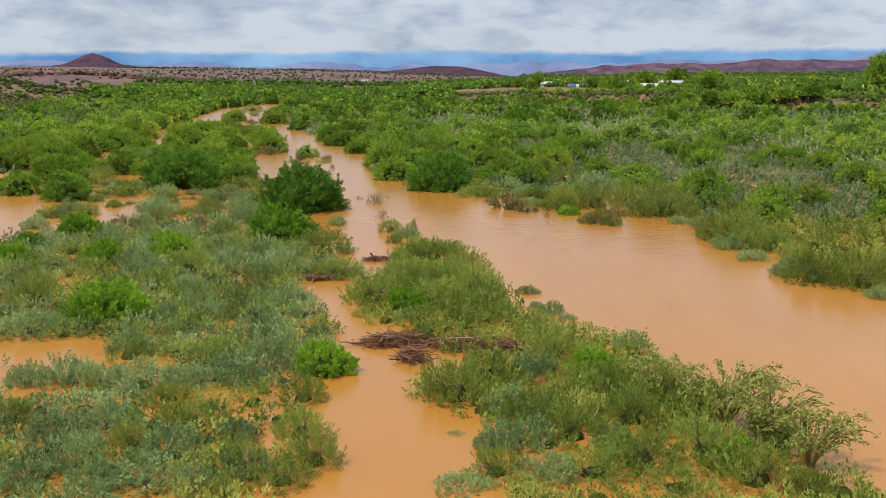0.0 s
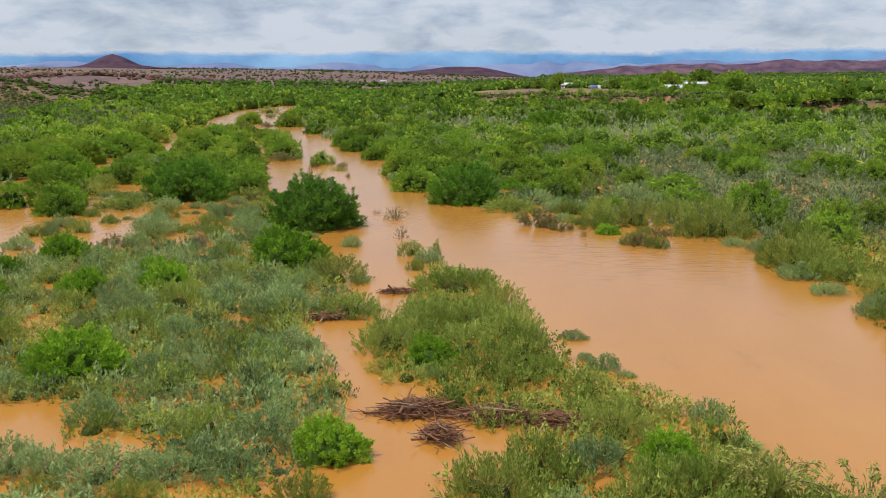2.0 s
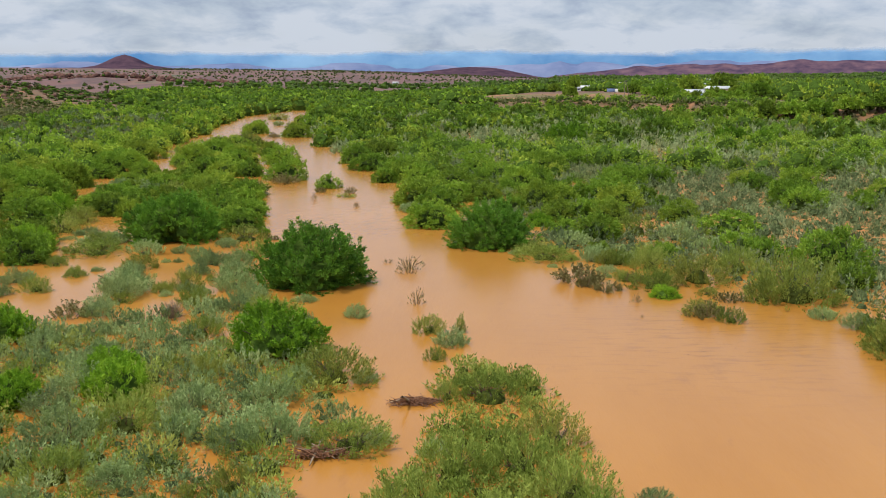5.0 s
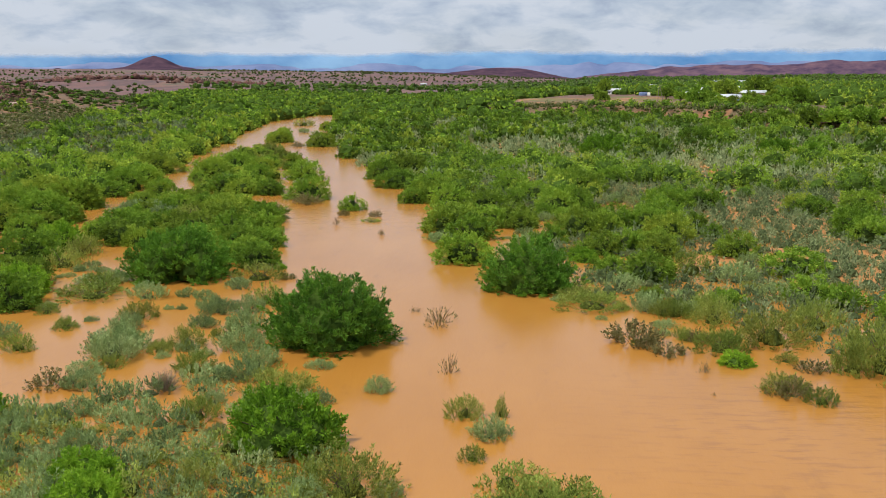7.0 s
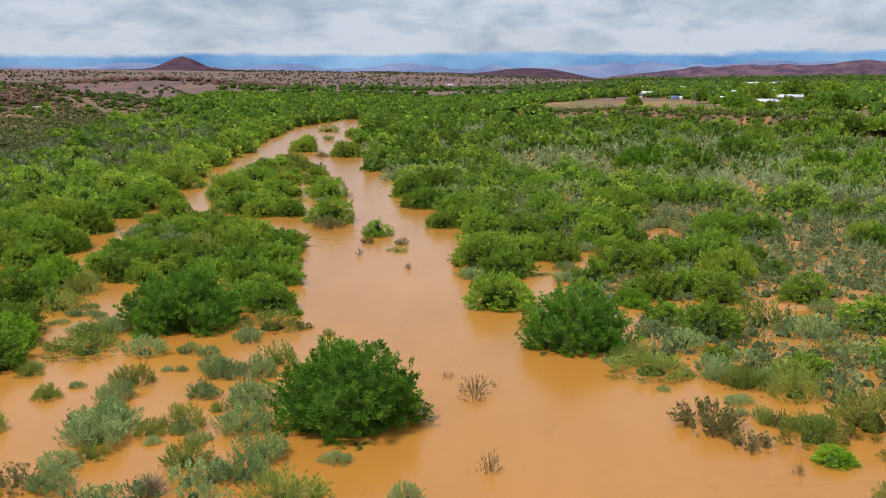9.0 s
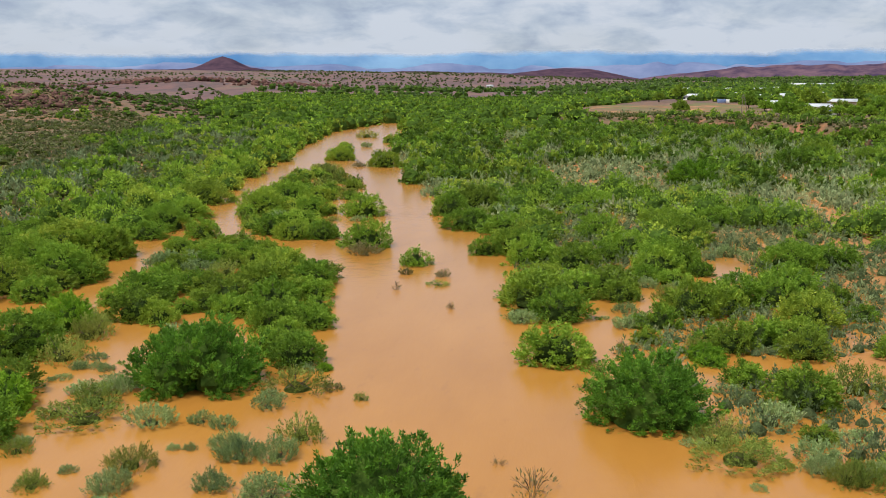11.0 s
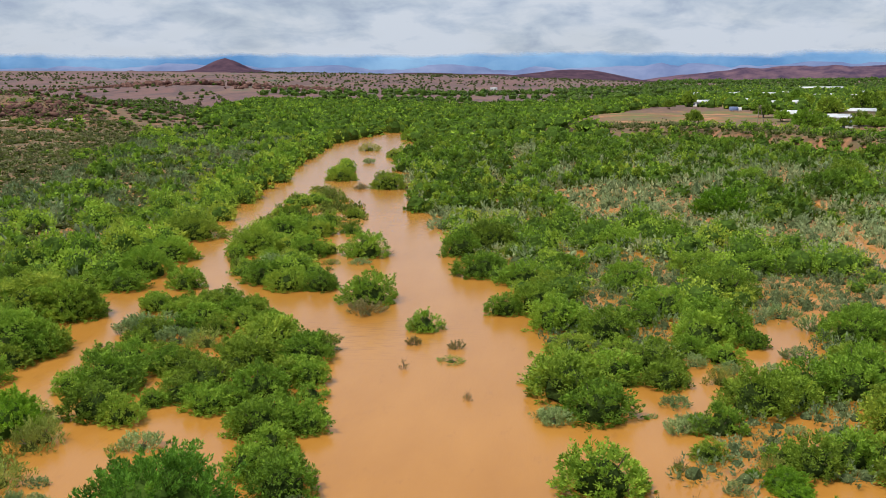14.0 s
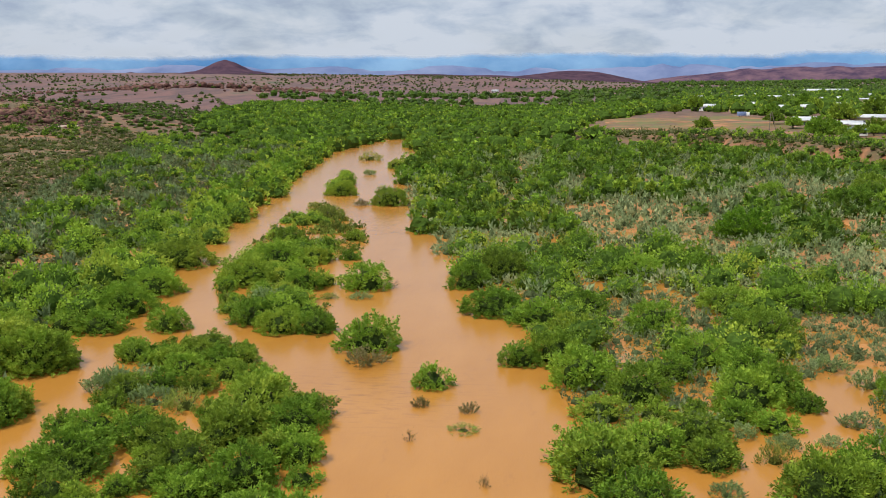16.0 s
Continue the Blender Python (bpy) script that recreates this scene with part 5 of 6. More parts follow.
FAR_VALLEY = [(-96, 400), (-56, 395), (20, 400), (-6, 430), (0, 520), (60, 700), (330, 1500), (-330, 1500), (-240, 700), (-170, 480)]
stuff("far_valley_wood", "distant green trees filling the valley floor", "woodland", [FAR_VALLEY], 6.6, 16, (2.4, 4.6), 56, 0.85, LEAF_THORN,
      keep=lambda x, y: (off_water(x, y) | (y > 470)) & (y < 850), core=(7, 3), tall=(0.95, 1.45), solid=0.8)
stuff("farthest_wood", "faraway strip of green trees on the plain", "woodland", [[(-280, 850), (60, 850), (700, 1300), (1250, 1900), (1150, 2400), (300, 2400), (60, 1650), (-120, 1330), (-330, 1200)]], 19.5, 19, (3.0, 6.0), 32, 1.5, LEAF_HAZE,
      keep=lambda x, y: wobble(x, y, 120, 78) > -0.35 + 0.0010 * np.maximum(-x - 150, 0) - 0.0004 * np.maximum(x, 0), core=(8, 2), solid=0.8)
HILL_SCRUB = [(-112, 430), (-150, 425), (-300, 500), (-560, 820), (-330, 820), (-190, 620)]
stuff("hill_scrub", "dull green and brown bushes on the stony rise", "scrub", [HILL_SCRUB], 6.6, 25, (1.0, 2.4), 10, 0.6, LEAF_HILL, keep=lambda x, y: wobble(x, y, 26, 83) > -0.45, core=(6, 2), tall=(0.6, 1.0), solid=0.95)
stuff("plain_bushes", "dark scattered bushes on the red plain", "scrub", [[(-300, 480), (-150, 470), (-230, 700), (-350, 1000), (-500, 1900), (-1300, 1900), (-700, 700)], [(-320, 1250), (-100, 1450), (250, 1950), (300, 2350), (-800, 2300), (-520, 1900)]], 19, 20, (1.0, 2.4), 6, 1.0, LEAF_HILL,
      keep=lambda x, y: wobble(x, y, 60, 79) + 0.5 * wobble(x, y, 22, 80) > -0.2, core=(6, 2), solid=0.95)

VILLAGE_TREES = [(69, 317, 3.9, 1.35), (75, 312, 4.3, 1.35), (81, 307, 4.6, 1.25), (87.5, 303, 4.3, 1.3), (94, 299, 4.6, 1.2), (101, 296, 4.2, 1.25), (108, 292, 4.4, 1.2), (68, 392, 4.6, 1.7), (80, 424, 4, 1.3), (73, 399, 2.8, 1.4), (78, 401, 2.6, 1.5), (83, 403, 2.8, 1.4), (88.5, 405, 2.6, 1.5), (95, 410, 2.8, 1.4), (102, 416, 3, 1.4), (97, 432, 4.2, 1.4), (72, 446, 3.6, 1.3),
                 (38, 432, 3.2, 1.7), (150, 345, 5, 2.7), (60, 640, 5, 2.0), (130, 690, 6, 1.6), (95, 470, 6, 1.5), (118, 505, 7, 1.4), (125, 640, 5, 1.6), (150, 560, 7, 1.4),
                 (105, 395, 5, 1.4), (85, 560, 4.5, 1.5), (110, 430, 5, 1.4), (70, 470, 4, 1.3), (165, 640, 6, 1.5), (45, 600, 4, 1.3), (98, 418, 3.5, 1.2), (78, 430, 3.4, 1.2), (112, 455, 4, 1.3), (90, 700, 5, 1.4), (118, 712, 5, 1.4)]
row_of("tree", VILLAGE_TREES)
row_of("thornbig", [(41.2, 252, 4.4, 1.05), (30, 268, 3.6, 1.0), (58, 262, 3.8, 1.0), (62, 232, 3.4, 1.0)])
row_of("bright", [(48.6, 214, 3.9, 0.95), (53.5, 211, 3.2, 0.95)])
stuff("village_trees", "green garden trees between the houses", "woodland", [[(60, 640), (110, 520), (100, 420), (150, 370), (330, 480), (460, 1350), (150, 1350), (70, 900)]], 12.5, 23, (2.4, 5.0), 64, 0.8, LEAF_THORN,
      keep=lambda x, y: wobble(x, y, 40, 81) > -0.4, core=(8, 3), tall=(0.95, 1.5), solid=0.9)
stuff("terrace_scrub", "dull reddish-brown scrub along the terrace edge", "scrub", [[(-10, 405), (40, 380), (70, 295), (130, 240), (260, 200), (280, 260), (130, 310), (100, 400), (40, 445), (-10, 450)]], 2.7, 24, (0.8, 2.0), 26, 0.36, LEAF_SCRUB, "shoot", core=(6, 2),
      keep=lambda x, y: (terrace(x, y) > -9) & (terrace(x, y) < 34) & (wobble(x, y, 9, 95) > -0.62 + 0.3 * smooth(6, 2, abs(terrace(x, y) - 3))))
stuff("terrace_bushes", "green and olive bushes along the terrace edge", "scrub", [[(-10, 405), (40, 380), (70, 295), (130, 240), (260, 200), (280, 300), (130, 380), (60, 425), (-10, 440)]], 6.5, 26, (1.2, 3.0), 170, 0.4, LEAF_THORN, core=(12, 5), solid=0.64,
      keep=lambda x, y: (terrace(x, y) > -8) & (terrace(x, y) < 60) & ((y < 425 - 0.5 * (x - 40)) | (x > 80)) & (wobble(x, y, 14, 96) > -0.2))

# the masters have done their work
for group in KINDS.values():
    for ob in group:
        for c in list(ob.children):
            bpy.data.objects.remove(c)
        bpy.data.objects.remove(ob)


# ---- distance ----
def plain_material(name, a, b2, scale):
    m, nt, b = material(name, 1.0)
    n = add_noise(nt, scale, 6, 0.6, where(nt))
    nt.links.new(add_ramp(nt, n, [(0.35, a), (0.65, b2)]), b.inputs["Base Color"])
    b.inputs["Specular IOR Level"].default_value = 0.0
    return m


def hill(name, label, cx, cy, rx, ry, height, profile, mat, seed):
    """A hill on the plain: rings of a lumpy mound."""
    rings, sides = 26, 72
    a = np.arange(sides) * 2 * np.pi / sides
    co = []
    for i in range(rings + 1):
        s = i / rings
        x, y = cx + np.cos(a) * rx * (1 - s), cy + np.sin(a) * ry * (1 - s)
        h = profile(s) * height
        n = (wobble(x, y, rx * 0.18, seed) + 0.5 * wobble(x, y, rx * 0.07, seed + 1)) * height * 0.05 * (1 - 0.6 * s)
        co.append(np.stack([x, y, ground_height(x, y) * (1 - s) + HILL_FOOT * s + h + n * (s > 0)], -1))
    co = np.concatenate(co)
    i, j = np.meshgrid(np.arange(rings), np.arange(sides), indexing="ij")
    k = (j + 1) % sides
    q = np.stack([i * sides + j, i * sides + k, (i + 1) * sides + k, (i + 1) * sides + j], -1).reshape(-1, 4)
    ob = new(name, mesh_of(name, co, q, mat))
    ob.data.polygons.foreach_set("use_smooth", np.ones(len(q), bool))
    return tagged(ob, label, "hill", kind="structure")


HILL_FOOT = 32.0
# distance haze is put into these rock colours as blue and purple tint
HAZED_ROCK = plain_material("hazed_purple_brown_rock", (0.045, 0.029, 0.046), (0.092, 0.054, 0.072), 0.03)
HAZE_BLUE = plain_material("hazed_blue_mountain", (0.07, 0.175, 0.35), (0.19, 0.32, 0.48), 0.0022)
HAZE_PURPLE = plain_material("hazed_purple_ridge", (0.050, 0.036, 0.066), (0.150, 0.090, 0.112), 0.016)
HAZE_PALE = plain_material("hazed_pale_ridge", (0.095, 0.130, 0.25), (0.20, 0.235, 0.36), 0.0035)
hill("butte_hill", "dark purple-brown cone hill with a rocky cap", -828, 2380, 230, 230, 46, lambda s: 0.13 * s + 0.60 * s ** 2.6 + 0.27 * smooth(0.66, 0.93, s), HAZED_ROCK, 3)
hill("low_hill", "low dark flat-topped hill on the plain", 0, 3040, 240, 200, 21, lambda s: smooth(0.0, 0.9, s), HAZED_ROCK, 5)
hill("low_hill", "low rounded purple hill beyond the plain", -440, 2950, 200, 150, 13, lambda s: smooth(0.0, 0.95, s), HAZED_ROCK, 6)
hill("low_hill", "long low purple rise beyond the plain", -270, 3150, 190, 120, 10, lambda s: smooth(0.0, 0.95, s), HAZED_ROCK, 8)


def ridge(name, label, dist, a0, a1, height, base, mat, seed, rough):
    n = 260
    ang = np.radians(np.linspace(a0, a1, n))
    rows = []
    for i, (back, up) in enumerate(((0, 0), (60, 0.45), (130, 0.8), (200, 1.0))):
        x, y = np.sin(ang) * (dist + back), np.cos(ang) * (dist + back)
        s = ang * 57.3
        h = height(s) * (1 + rough * (wobble(s, s * 0, 3.1, seed) * 0.6 + wobble(s, s * 0, 0.9, seed + 1) * 0.3 + 0.22 * wobble(s, s * 0 + i * 0.7, 0.37, seed + 2)))
        rows.append(np.stack([x, y, base + up * h * (1 + 0.12 * (i < 3) * wobble(s, s * 0 + i, 0.8, seed + 3))], -1))
    co = np.concatenate(rows)
    i, j = np.meshgrid(np.arange(3), np.arange(n - 1), indexing="ij")
    q = np.stack([i * n + j, i * n + j + 1, (i + 1) * n + j + 1, (i + 1) * n + j], -1).reshape(-1, 4)
    ob = new(name, mesh_of(name, co, q, mat))
    ob.data.polygons.foreach_set("use_smooth", np.ones(len(q), bool))
    return tagged(ob, label, "mountain", kind="structure")


def veil(m, low, high):
    """Cloud hides the tops: the rock thins out to nothing between two heights, unevenly."""
    nt = m.node_tree
    p = where(nt)
    sep = nt.nodes.new("ShaderNodeSeparateXYZ"); nt.links.new(p, sep.inputs[0])
    n = add_noise(nt, 0.0032, 5, 0.6, p)
    h = add_math(nt, 'MULTIPLY_ADD', n, 70.0, add_math(nt, 'ADD', sep.outputs[2], -35.0))
    t = nt.nodes.new("ShaderNodeMapRange"); t.inputs[1].default_value, t.inputs[2].default_value = low, high
    nt.links.new(h, t.inputs[0])
    clear = nt.nodes.new("ShaderNodeBsdfTransparent")
    sh = nt.nodes.new("ShaderNodeMixShader")
    out = nt.nodes["Material Output"]
    nt.links.new(t.outputs[0], sh.inputs[0]); nt.links.new(nt.nodes["Principled BSDF"].outputs[0], sh.inputs[1]); nt.links.new(clear.outputs[0], sh.inputs[2])
    nt.links.new(sh.outputs[0], out.inputs[0])


veil(HAZE_BLUE, 122, 144)
ridge("backdrop_far_mountains", "long blue mountain range under low cloud", 4450, -60, 60, lambda s: 158 + 0.5 * s, 10, HAZE_BLUE, 21, 0.03)
ridge("backdrop_pale_ridge", "pale hazy ridges at the foot of the mountains", 4250, -60, 60, lambda s: 82 + 12 * smooth(-12, 10, s), 0, HAZE_PALE, 41, 0.30)
ridge("backdrop_near_ridge", "lower purple ridges before the mountains", 4000, 2, 60, lambda s: 6 + 72 * smooth(0, 13, s), 0, HAZE_PURPLE, 31, 0.22)


# ---- rocks and track ----
def rocks(name, label, centres, count, size, seed):
    """A stony outcrop: many broken boulders in one mesh."""
    rng = np.random.default_rng(seed)
    bm = bmesh.new()
    bmesh.ops.create_icosphere(bm, subdivisions=1, radius=1)
    base = np.array([v.co[:] for v in bm.verts]); tri = np.array([[v.index for v in f.verts] for f in bm.faces])
    bm.free()
    co, q, k = [], [], 0
    for cx, cy, sx, sy in centres:
        for _ in range(count):
            x, y = cx + rng.normal(0, sx), cy + rng.normal(0, sy)
            r = size * rng.uniform(0.35, 1.0) ** 1.5
            shape = base * rng.uniform(0.7, 1.25, (len(base), 1)) * np.array([r * rng.uniform(0.7, 1.5), r, r * rng.uniform(0.5, 1.0)])
            co.append(shape + np.array([x, y, float(ground_height(x, y)) + 0.15 * r])); q.append(tri + k); k += len(base)
    return tagged(new(name, mesh_of(name, np.concatenate(co), np.concatenate(q), ROCK)), label, "rocks", kind="stuff")


ROCK = plain_material("weathered_rock", (0.070, 0.036, 0.033), (0.19, 0.105, 0.082), 0.35)
rocks("hill_rocks", "broken purple-brown boulders on the stony hill", [(-285, 470, 28, 22), (-235, 455, 16, 9), (-330, 530, 40, 30), (-255, 500, 34, 30)], 330, 1.6, 31)
rocks("plain_rocks", "rough grey-brown rock outcrops on the plain", [(-400, 1150, 60, 30), (-500, 1120, 50, 25), (-330, 1260, 24, 16)], 130, 5.0, 32)


def dirt_track(points, wide):
    """A pale graded track that follows the ground."""
    p = np.array(points, float)
    t = np.linspace(0, len(p) - 1, 60)
    x, y = np.interp(t, np.arange(len(p)), p[:, 0]), np.interp(t, np.arange(len(p)), p[:, 1])
    d = unit(np.stack([np.gradient(x), np.gradient(y)], -1)); n = np.stack([-d[:, 1], d[:, 0]], -1)
    rows = []
    for s in (-0.5, -0.25, 0, 0.25, 0.5):
        a, b = x + n[:, 0] * wide * s, y + n[:, 1] * wide * s
        rows.append(np.stack([a, b, ground_height(a, b) + 0.35 - abs(s) * 0.5], -1))
    i, j = np.meshgrid(np.arange(4), np.arange(59), indexing="ij")
    q = np.stack([i * 60 + j, i * 60 + j + 1, (i + 1) * 60 + j + 1, (i + 1) * 60 + j], -1).reshape(-1, 4)
    ob = new("road_track", mesh_of("road_track", np.concatenate(rows), q, TRACK))
    tagged(ob, "pale dirt track crossing the stony rise", "road", kind="structure")


TRACK = plain_material("pale_gravel", (0.30, 0.22, 0.17), (0.40, 0.31, 0.25), 0.8)
dirt_track([(-300, 415), (-255, 425), (-222, 440), (-205, 455)], 5)


# ---- driftwood ----
def driftwood_pile(x, y, long, wide, high, turn, seed, branches=16, logs=1):
    """A raft of flood debris: a tangled mat with thicker branches on it."""
    rng = np.random.default_rng(seed)
    top = tagged(new("driftwood_pile"), "tangled pile of wet brown driftwood stranded in flood water", "driftwood", "driftwood piles")
    top.matrix_world = pose(x, y, 0.0, 0, 0, turn)

    def branch(r_lo, r_hi, l_lo, l_hi):
        u, v = rng.normal(0, 0.42, 2)
        c = np.array([u * long * 0.5, v * wide * 0.5, 0.03 + high * max(0, 1 - u * u - v * v) * rng.uniform(0.3, 1.0)])
        a = rng.normal(0, 0.95) + (math.pi if rng.uniform() < 0.5 else 0)
        d = np.array([math.cos(a), math.sin(a), rng.normal(0, 0.18)]) * rng.uniform(l_lo, l_hi) * 0.5
        r = rng.uniform(r_lo, r_hi)
        bend = c + rng.normal(0, 0.05, 3)
        return [stick(c - d, bend, r, r * 0.9), stick(bend, c + d, r * 0.9, r * 0.45)]
    mat_sticks = [k for _ in range(int(260 * long * wide / 4) + 80) for k in branch(0.008, 0.02, 0.3, 0.9)]
    co, q = join_sticks(mat_sticks)
    ob = new("debris", mesh_of("debris", co, q, DEADWOOD)); ob.parent = top
    for i in range(branches + logs):
        co, q = join_sticks(branch(0.02, 0.035, 0.7, 1.6) if i >= logs else branch(0.045, 0.06, 1.8, 2.6))
        ob = new("branch", mesh_of("branch", co, q, DEADWOOD if rng.uniform() < 0.7 else GREYTWIG)); ob.parent = top
    return top


driftwood_pile(-2.0, 39.6, 3.4, 1.9, 0.38, 8, 1, 34, 1)
driftwood_pile(0.5, 38.9, 3.2, 1.7, 0.42, -5, 2, 30, 2)
driftwood_pile(-1.2, 37.0, 1.5, 1.4, 0.5, -50, 3, 14, 0)
driftwood_pile(2.7, 38.2, 2.4, 1.5, 0.42, -20, 4, 16, 0)
driftwood_pile(-3.9, 58.6, 2.2, 0.8, 0.2, 5, 5, 8, 1)
driftwood_pile(-6.8, 52.8, 2.6, 0.8, 0.25, 12, 6, 9, 1)
driftwood_pile(-1.2, 60.0, 1.6, 0.8, 0.2, 10, 7, 6, 0)


# ---- field on the terrace ----
def field_material():
    m, nt, b = material("field_soil", 0.95)
    p = where(nt)
    mp = nt.nodes.new("ShaderNodeMapping"); mp.inputs["Scale"].default_value = (0.35, 1.0, 1.0)
    nt.links.new(p, mp.inputs[0])
    n = add_noise(nt, 0.06, 6, 0.65, mp.outputs[0])
    nt.links.new(add_ramp(nt, n, [(0.36, (0.42, 0.20, 0.09)), (0.43, (0.24, 0.105, 0.04)), (0.50, (0.095, 0.125, 0.03)), (0.57, (0.20, 0.085, 0.035)), (0.66, (0.40, 0.20, 0.09))]), b.inputs["Base Color"])
    return m


field = new("ground_field", grid_mesh("ground_field", np.linspace(2, 82, 60), np.linspace(436, 585, 90), lambda a, b: ground_height(a, b) + 0.12 - 3 * smooth(0.9, 1.0, np.maximum(abs(a - 42) / 40, abs(b - 510.5) / 74.5))))
field.data.materials.append(field_material())
tagged(field, "bare orange and weedy green field on the terrace", "field", kind="structure")


# ---- village on the terrace ----
def painted(name, a, b2, scale=1.5, rough=0.8):
    m, nt, b = material(name, rough)
    n = add_noise(nt, scale, 5, 0.6, where(nt))
    nt.links.new(add_ramp(nt, n, [(0.3, a), (0.7, b2)]), b.inputs["Base Color"])
    return m


WHITEWASH = painted("whitewash", (0.66, 0.63, 0.57), (0.80, 0.78, 0.74))
CREAM = painted("cream_plaster", (0.55, 0.42, 0.26), (0.66, 0.52, 0.35))
PINK = painted("pink_plaster", (0.52, 0.32, 0.26), (0.60, 0.40, 0.33))
TIN = painted("white_tin_roof", (0.42, 0.43, 0.44), (0.60, 0.61, 0.62), 0.8, 0.5)
BLUETIN = painted("blue_tin_roof", (0.10, 0.14, 0.26), (0.16, 0.21, 0.36), 0.8, 0.45)
DARKGLASS = painted("dark_window", (0.03, 0.035, 0.05), (0.05, 0.06, 0.08), 1.0, 0.15)
WOODPOLE = bark_material("weathered_pole", (0.16, 0.12, 0.09), (0.30, 0.25, 0.19))


def boxes(items):
    """Boxes (x0, x1, y0, y1, z0, z1) with chamfered upright edges, joined."""
    co, q, k = [], [], 0
    for x0, x1, y0, y1, z0, z1 in items:
        c = min(x1 - x0, y1 - y0) * 0.03
        ring = [(x0 + c, y0), (x1 - c, y0), (x1, y0 + c), (x1, y1 - c), (x1 - c, y1), (x0 + c, y1), (x0, y1 - c), (x0, y0 + c)]
        co += [(a, b, z0) for a, b in ring] + [(a, b, z1) for a, b in ring]
        q += [(k + i, k + (i + 1) % 8, k + 8 + (i + 1) % 8, k + 8 + i) for i in range(8)]
        q += [(k + 8, k + 9, k + 10, k + 11), (k + 8, k + 11, k + 12, k + 15), (k + 12, k + 13, k + 14, k + 15)]
        k += 16
    return np.array(co, float), np.array(q)


def house(x, y, w, d, h, turn, wall, roof, gable=1.2, windows=4, label="", name="house"):
    """A low house: wall, ridged roof with eaves, door and windows."""
    top = tagged(new(name), label or "low white house with a pale tin roof among trees", "house", "houses of the village")
    top.matrix_world = pose(x, y, float(ground_height(x, y)) - 0.3, 0, 0, turn)

    def piece(nm, co, q, m):
        ob = new(nm, mesh_of(nm, co, q, m)); ob.parent = top
        return ob
    piece("wall", *boxes([(-w / 2, w / 2, -d / 2, d / 2, 0, h)]), wall)
    o = 0.5
    a, b, t = w / 2 + o, d / 2 + o, 0.15
    prof = [(-b, h - 0.1), (0, h + gable), (b, h - 0.1), (b, h - 0.1 + t), (0, h + gable + t), (-b, h - 0.1 + t)]
    co = np.array([(s * a, u, v) for s in (-1, 1) for u, v in prof], float)
    q = np.array([(0, 1, 7, 6), (1, 2, 8, 7), (2, 3, 9, 8), (3, 4, 10, 9), (4, 5, 11, 10), (5, 0, 6, 11), (0, 5, 4, 1), (1, 4, 3, 2), (6, 7, 10, 11), (7, 8, 9, 10)])
    piece("roof", co, q, roof)
    # gable ends under the ridge
    g = np.array([(s * (w / 2 - 0.02), u, v) for s in (-1, 1) for u, v in ((-d / 2, h), (d / 2, h), (0.05, h + gable * 0.92), (-0.05, h + gable * 0.92))], float)
    piece("gable", g, np.array([(0, 1, 2, 3), (4, 7, 6, 5)]), wall)
    for i in range(windows):
        u = -w / 2 + w * (i + 0.5) / windows
        if i == windows // 2:
            piece("door", *boxes([(u - 0.45, u + 0.45, -d / 2 - 0.05, -d / 2 + 0.05, 0.1, 2.2)]), DARKGLASS)
        else:
            rim = piece("window", *boxes([(u - 0.68, u + 0.68, -d / 2 - 0.04, -d / 2 + 0.04, 1.02, 2.28)]), WHITEWASH)
            pane = new("pane", mesh_of("pane", *boxes([(u - 0.6, u + 0.6, -d / 2 - 0.07, -d / 2 - 0.045, 1.1, 2.2)]), DARKGLASS)); pane.parent = rim
    return top


VILLAGE = [(72, 684, 10, 6), (106, 720, 13, 6), (147, 679, 9, 6), (112, 658, 6, 5), (117, 630, 4, 4), (93, 908, 9, 7), (113, 905, 9, 7), (129, 928, 8, 7), (166, 1044, 10, 7),
           (153, 898, 10, 7), (174, 947, 8, 7), (193, 891, 12, 7), (248, 992, 11, 7), (205, 905, 8, 6), (140, 960, 9, 7), (-115, 1480, 9, 6)]
for i, (x, y, w, d) in enumerate(VILLAGE):
    house(x, y, w, d, 2.9, (i * 37) % 24 - 12, WHITEWASH, TIN)
for x, y in ((131, 1089), (222, 1066), (78, 456)):
    house(x, y, 8, 6, 2.8, 6, PINK, TIN, label="small pink-walled house with a tin roof")
house(180, 727, 16, 8, 5.2, -8, CREAM, TIN, 0.5, 5, "cream two-storey building with a flat pale roof", "building")
house(240, 1062, 9, 7, 3, 0, CREAM, TIN, label="cream-walled house with a tin roof")
house(264, 1199, 48, 14, 4.5, -3, WHITEWASH, TIN, 1.5, 6, "long white shed with a low tin roof", "shed")
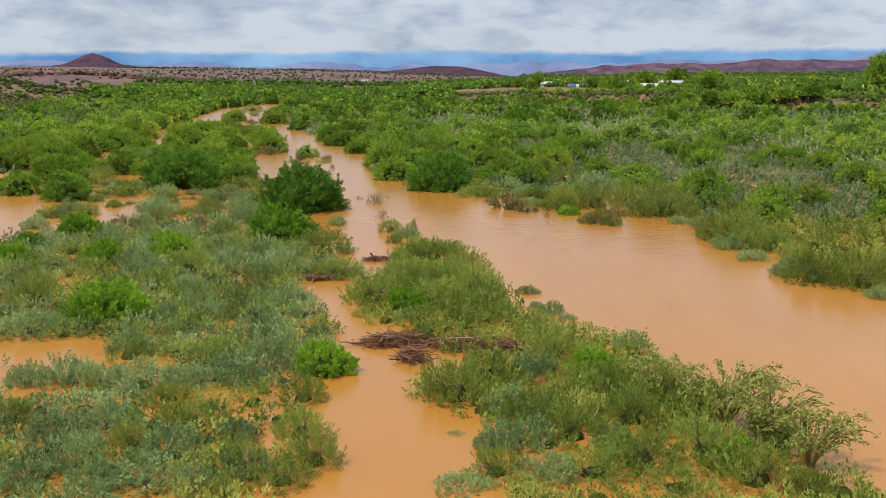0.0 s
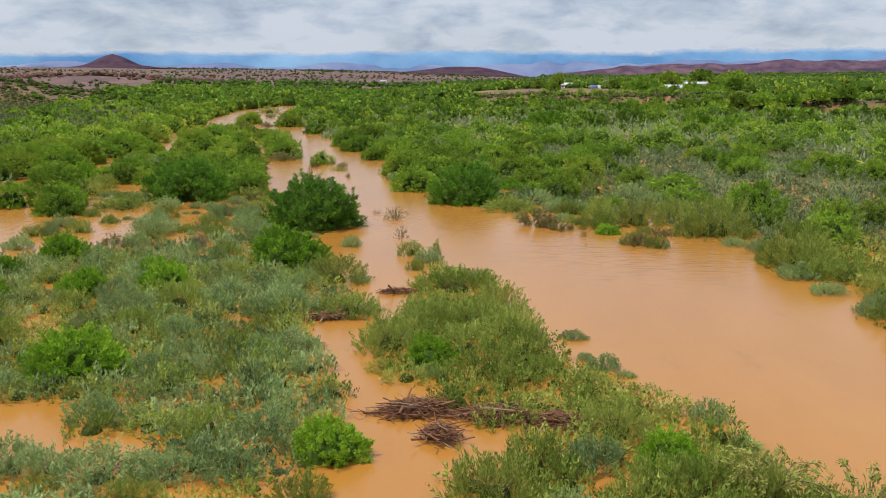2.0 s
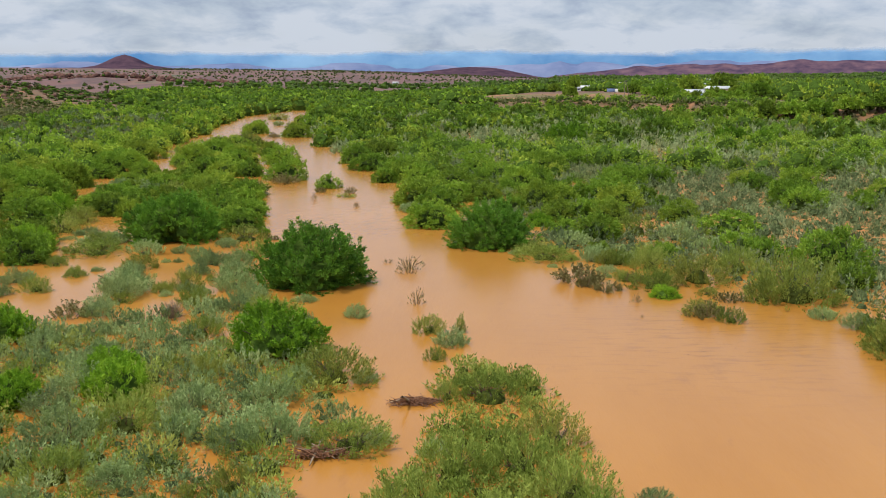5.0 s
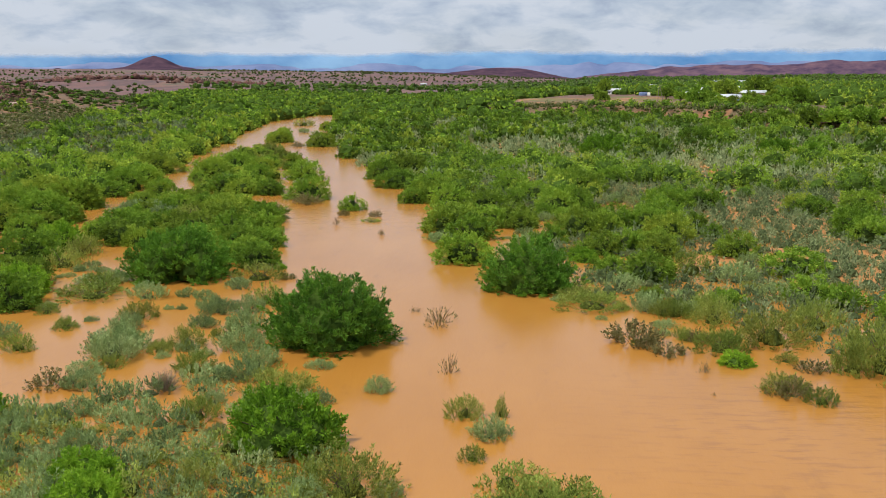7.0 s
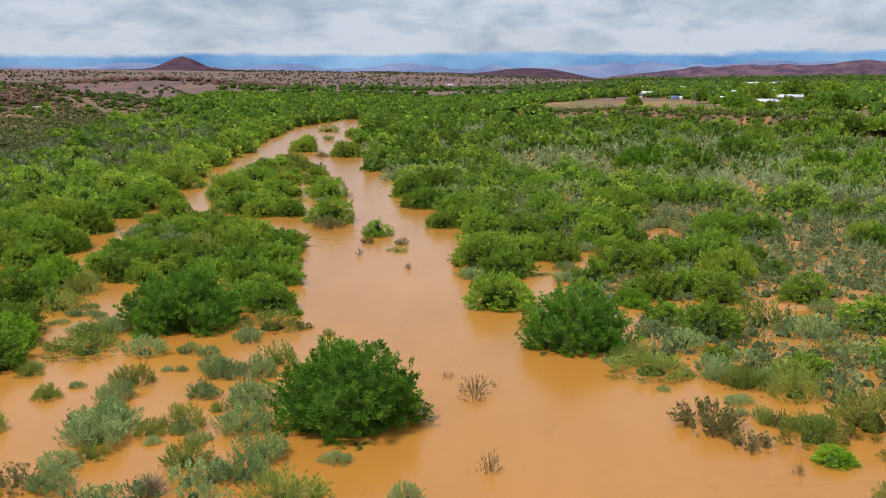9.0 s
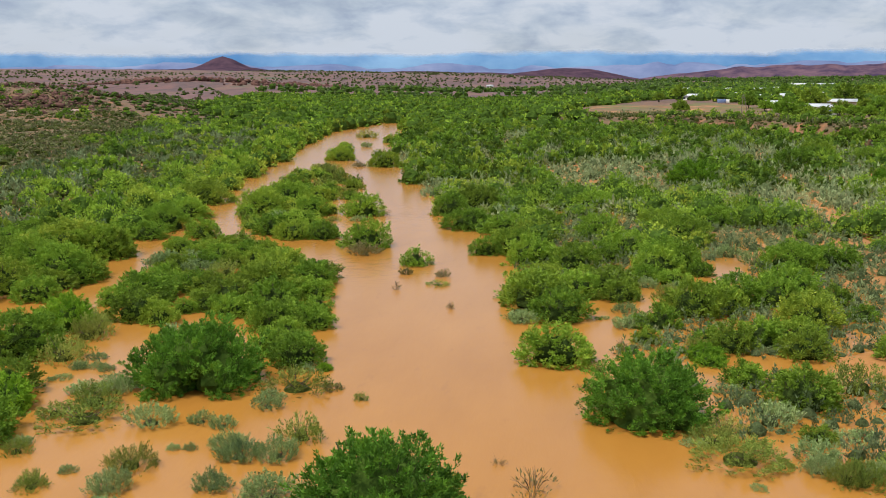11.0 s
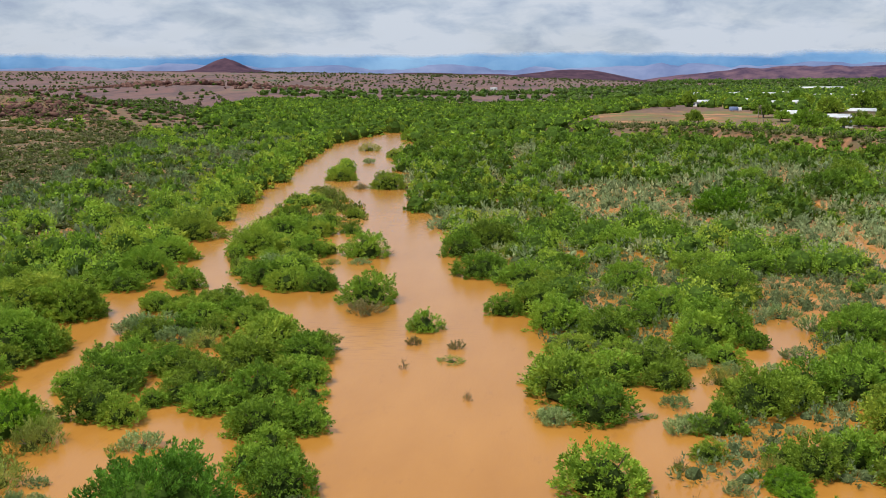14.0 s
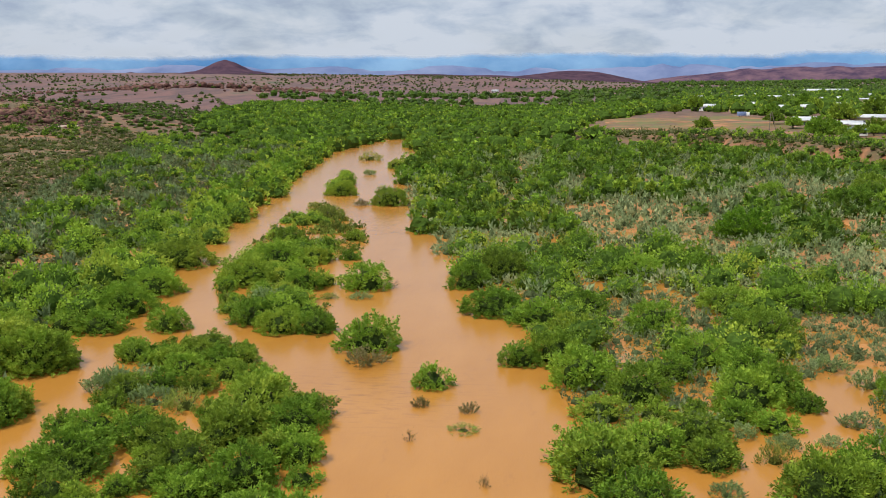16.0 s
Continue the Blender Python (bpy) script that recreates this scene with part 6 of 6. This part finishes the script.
house(88, 440, 12, 7, 3.0, -16, CREAM, TIN, 1.0, 4, "cream shed with a long white tin roof", "shed")
house(106, 474, 14, 7, 3.4, -12, CREAM, TIN, 1.0, 4, "cream farm shed with a white tin roof", "shed")
house(86, 414, 6, 4, 2.4, -14, WHITEWASH, BLUETIN, 0.4, 3, "small open shed with a blue roof", "shed")
house(93, 436, 7, 5, 3.2, -16, WHITEWASH, TIN, 0.5, 3, "white lean-to beside the farm shed", "shed")


def leaning_pole(x, y, high, lean, label):
    top = tagged(new("utility_pole"), label, "pole")
    top.matrix_world = pose(x, y, float(ground_height(x, y)) - 0.2, 0, lean, 0)
    c, q = join_sticks([stick((0, 0, 0), (0, 0, high), 0.14, 0.1, 7)])
    ob = new("post", mesh_of("post", c, q, WOODPOLE)); ob.parent = top
    c, q = join_sticks([stick((-0.8, 0, high - 0.5), (0.8, 0, high - 0.5), 0.06, 0.06, 5)])
    ob = new("crossarm", mesh_of("crossarm", c, q, WOODPOLE)); ob.parent = top


leaning_pole(60, 415, 8, -14, "leaning grey wooden pole on the terrace")
leaning_pole(58, 418, 7, 3, "upright grey wooden pole on the terrace")


def truck(x, y, turn):
    """A small parked lorry: cab, load box and wheels."""
    top = tagged(new("truck"), "small parked truck with a white cab and dark blue body", "truck")
    top.matrix_world = pose(x, y, float(ground_height(x, y)), 0, 0, turn)
    for nm, box, m in (("cab", (1.2, 2.9, -0.9, 0.9, 0.5, 2.3), WHITEWASH), ("body", (-2.8, 1.0, -1.0, 1.0, 0.7, 2.5), BLUETIN), ("windscreen", (2.86, 2.93, -0.75, 0.75, 1.4, 2.1), DARKGLASS)):
        ob = new(nm, mesh_of(nm, *boxes([box]), m)); ob.parent = top
    for a, b in ((2.0, -0.95), (2.0, 0.75), (-1.8, -0.95), (-1.8, 0.75)):
        ob = new("wheel", mesh_of("wheel", *stick((a, b, 0.42), (a, b + 0.2, 0.42), 0.42, 0.42, 12), DARKGLASS)); ob.parent = top


truck(73, 560, 20)
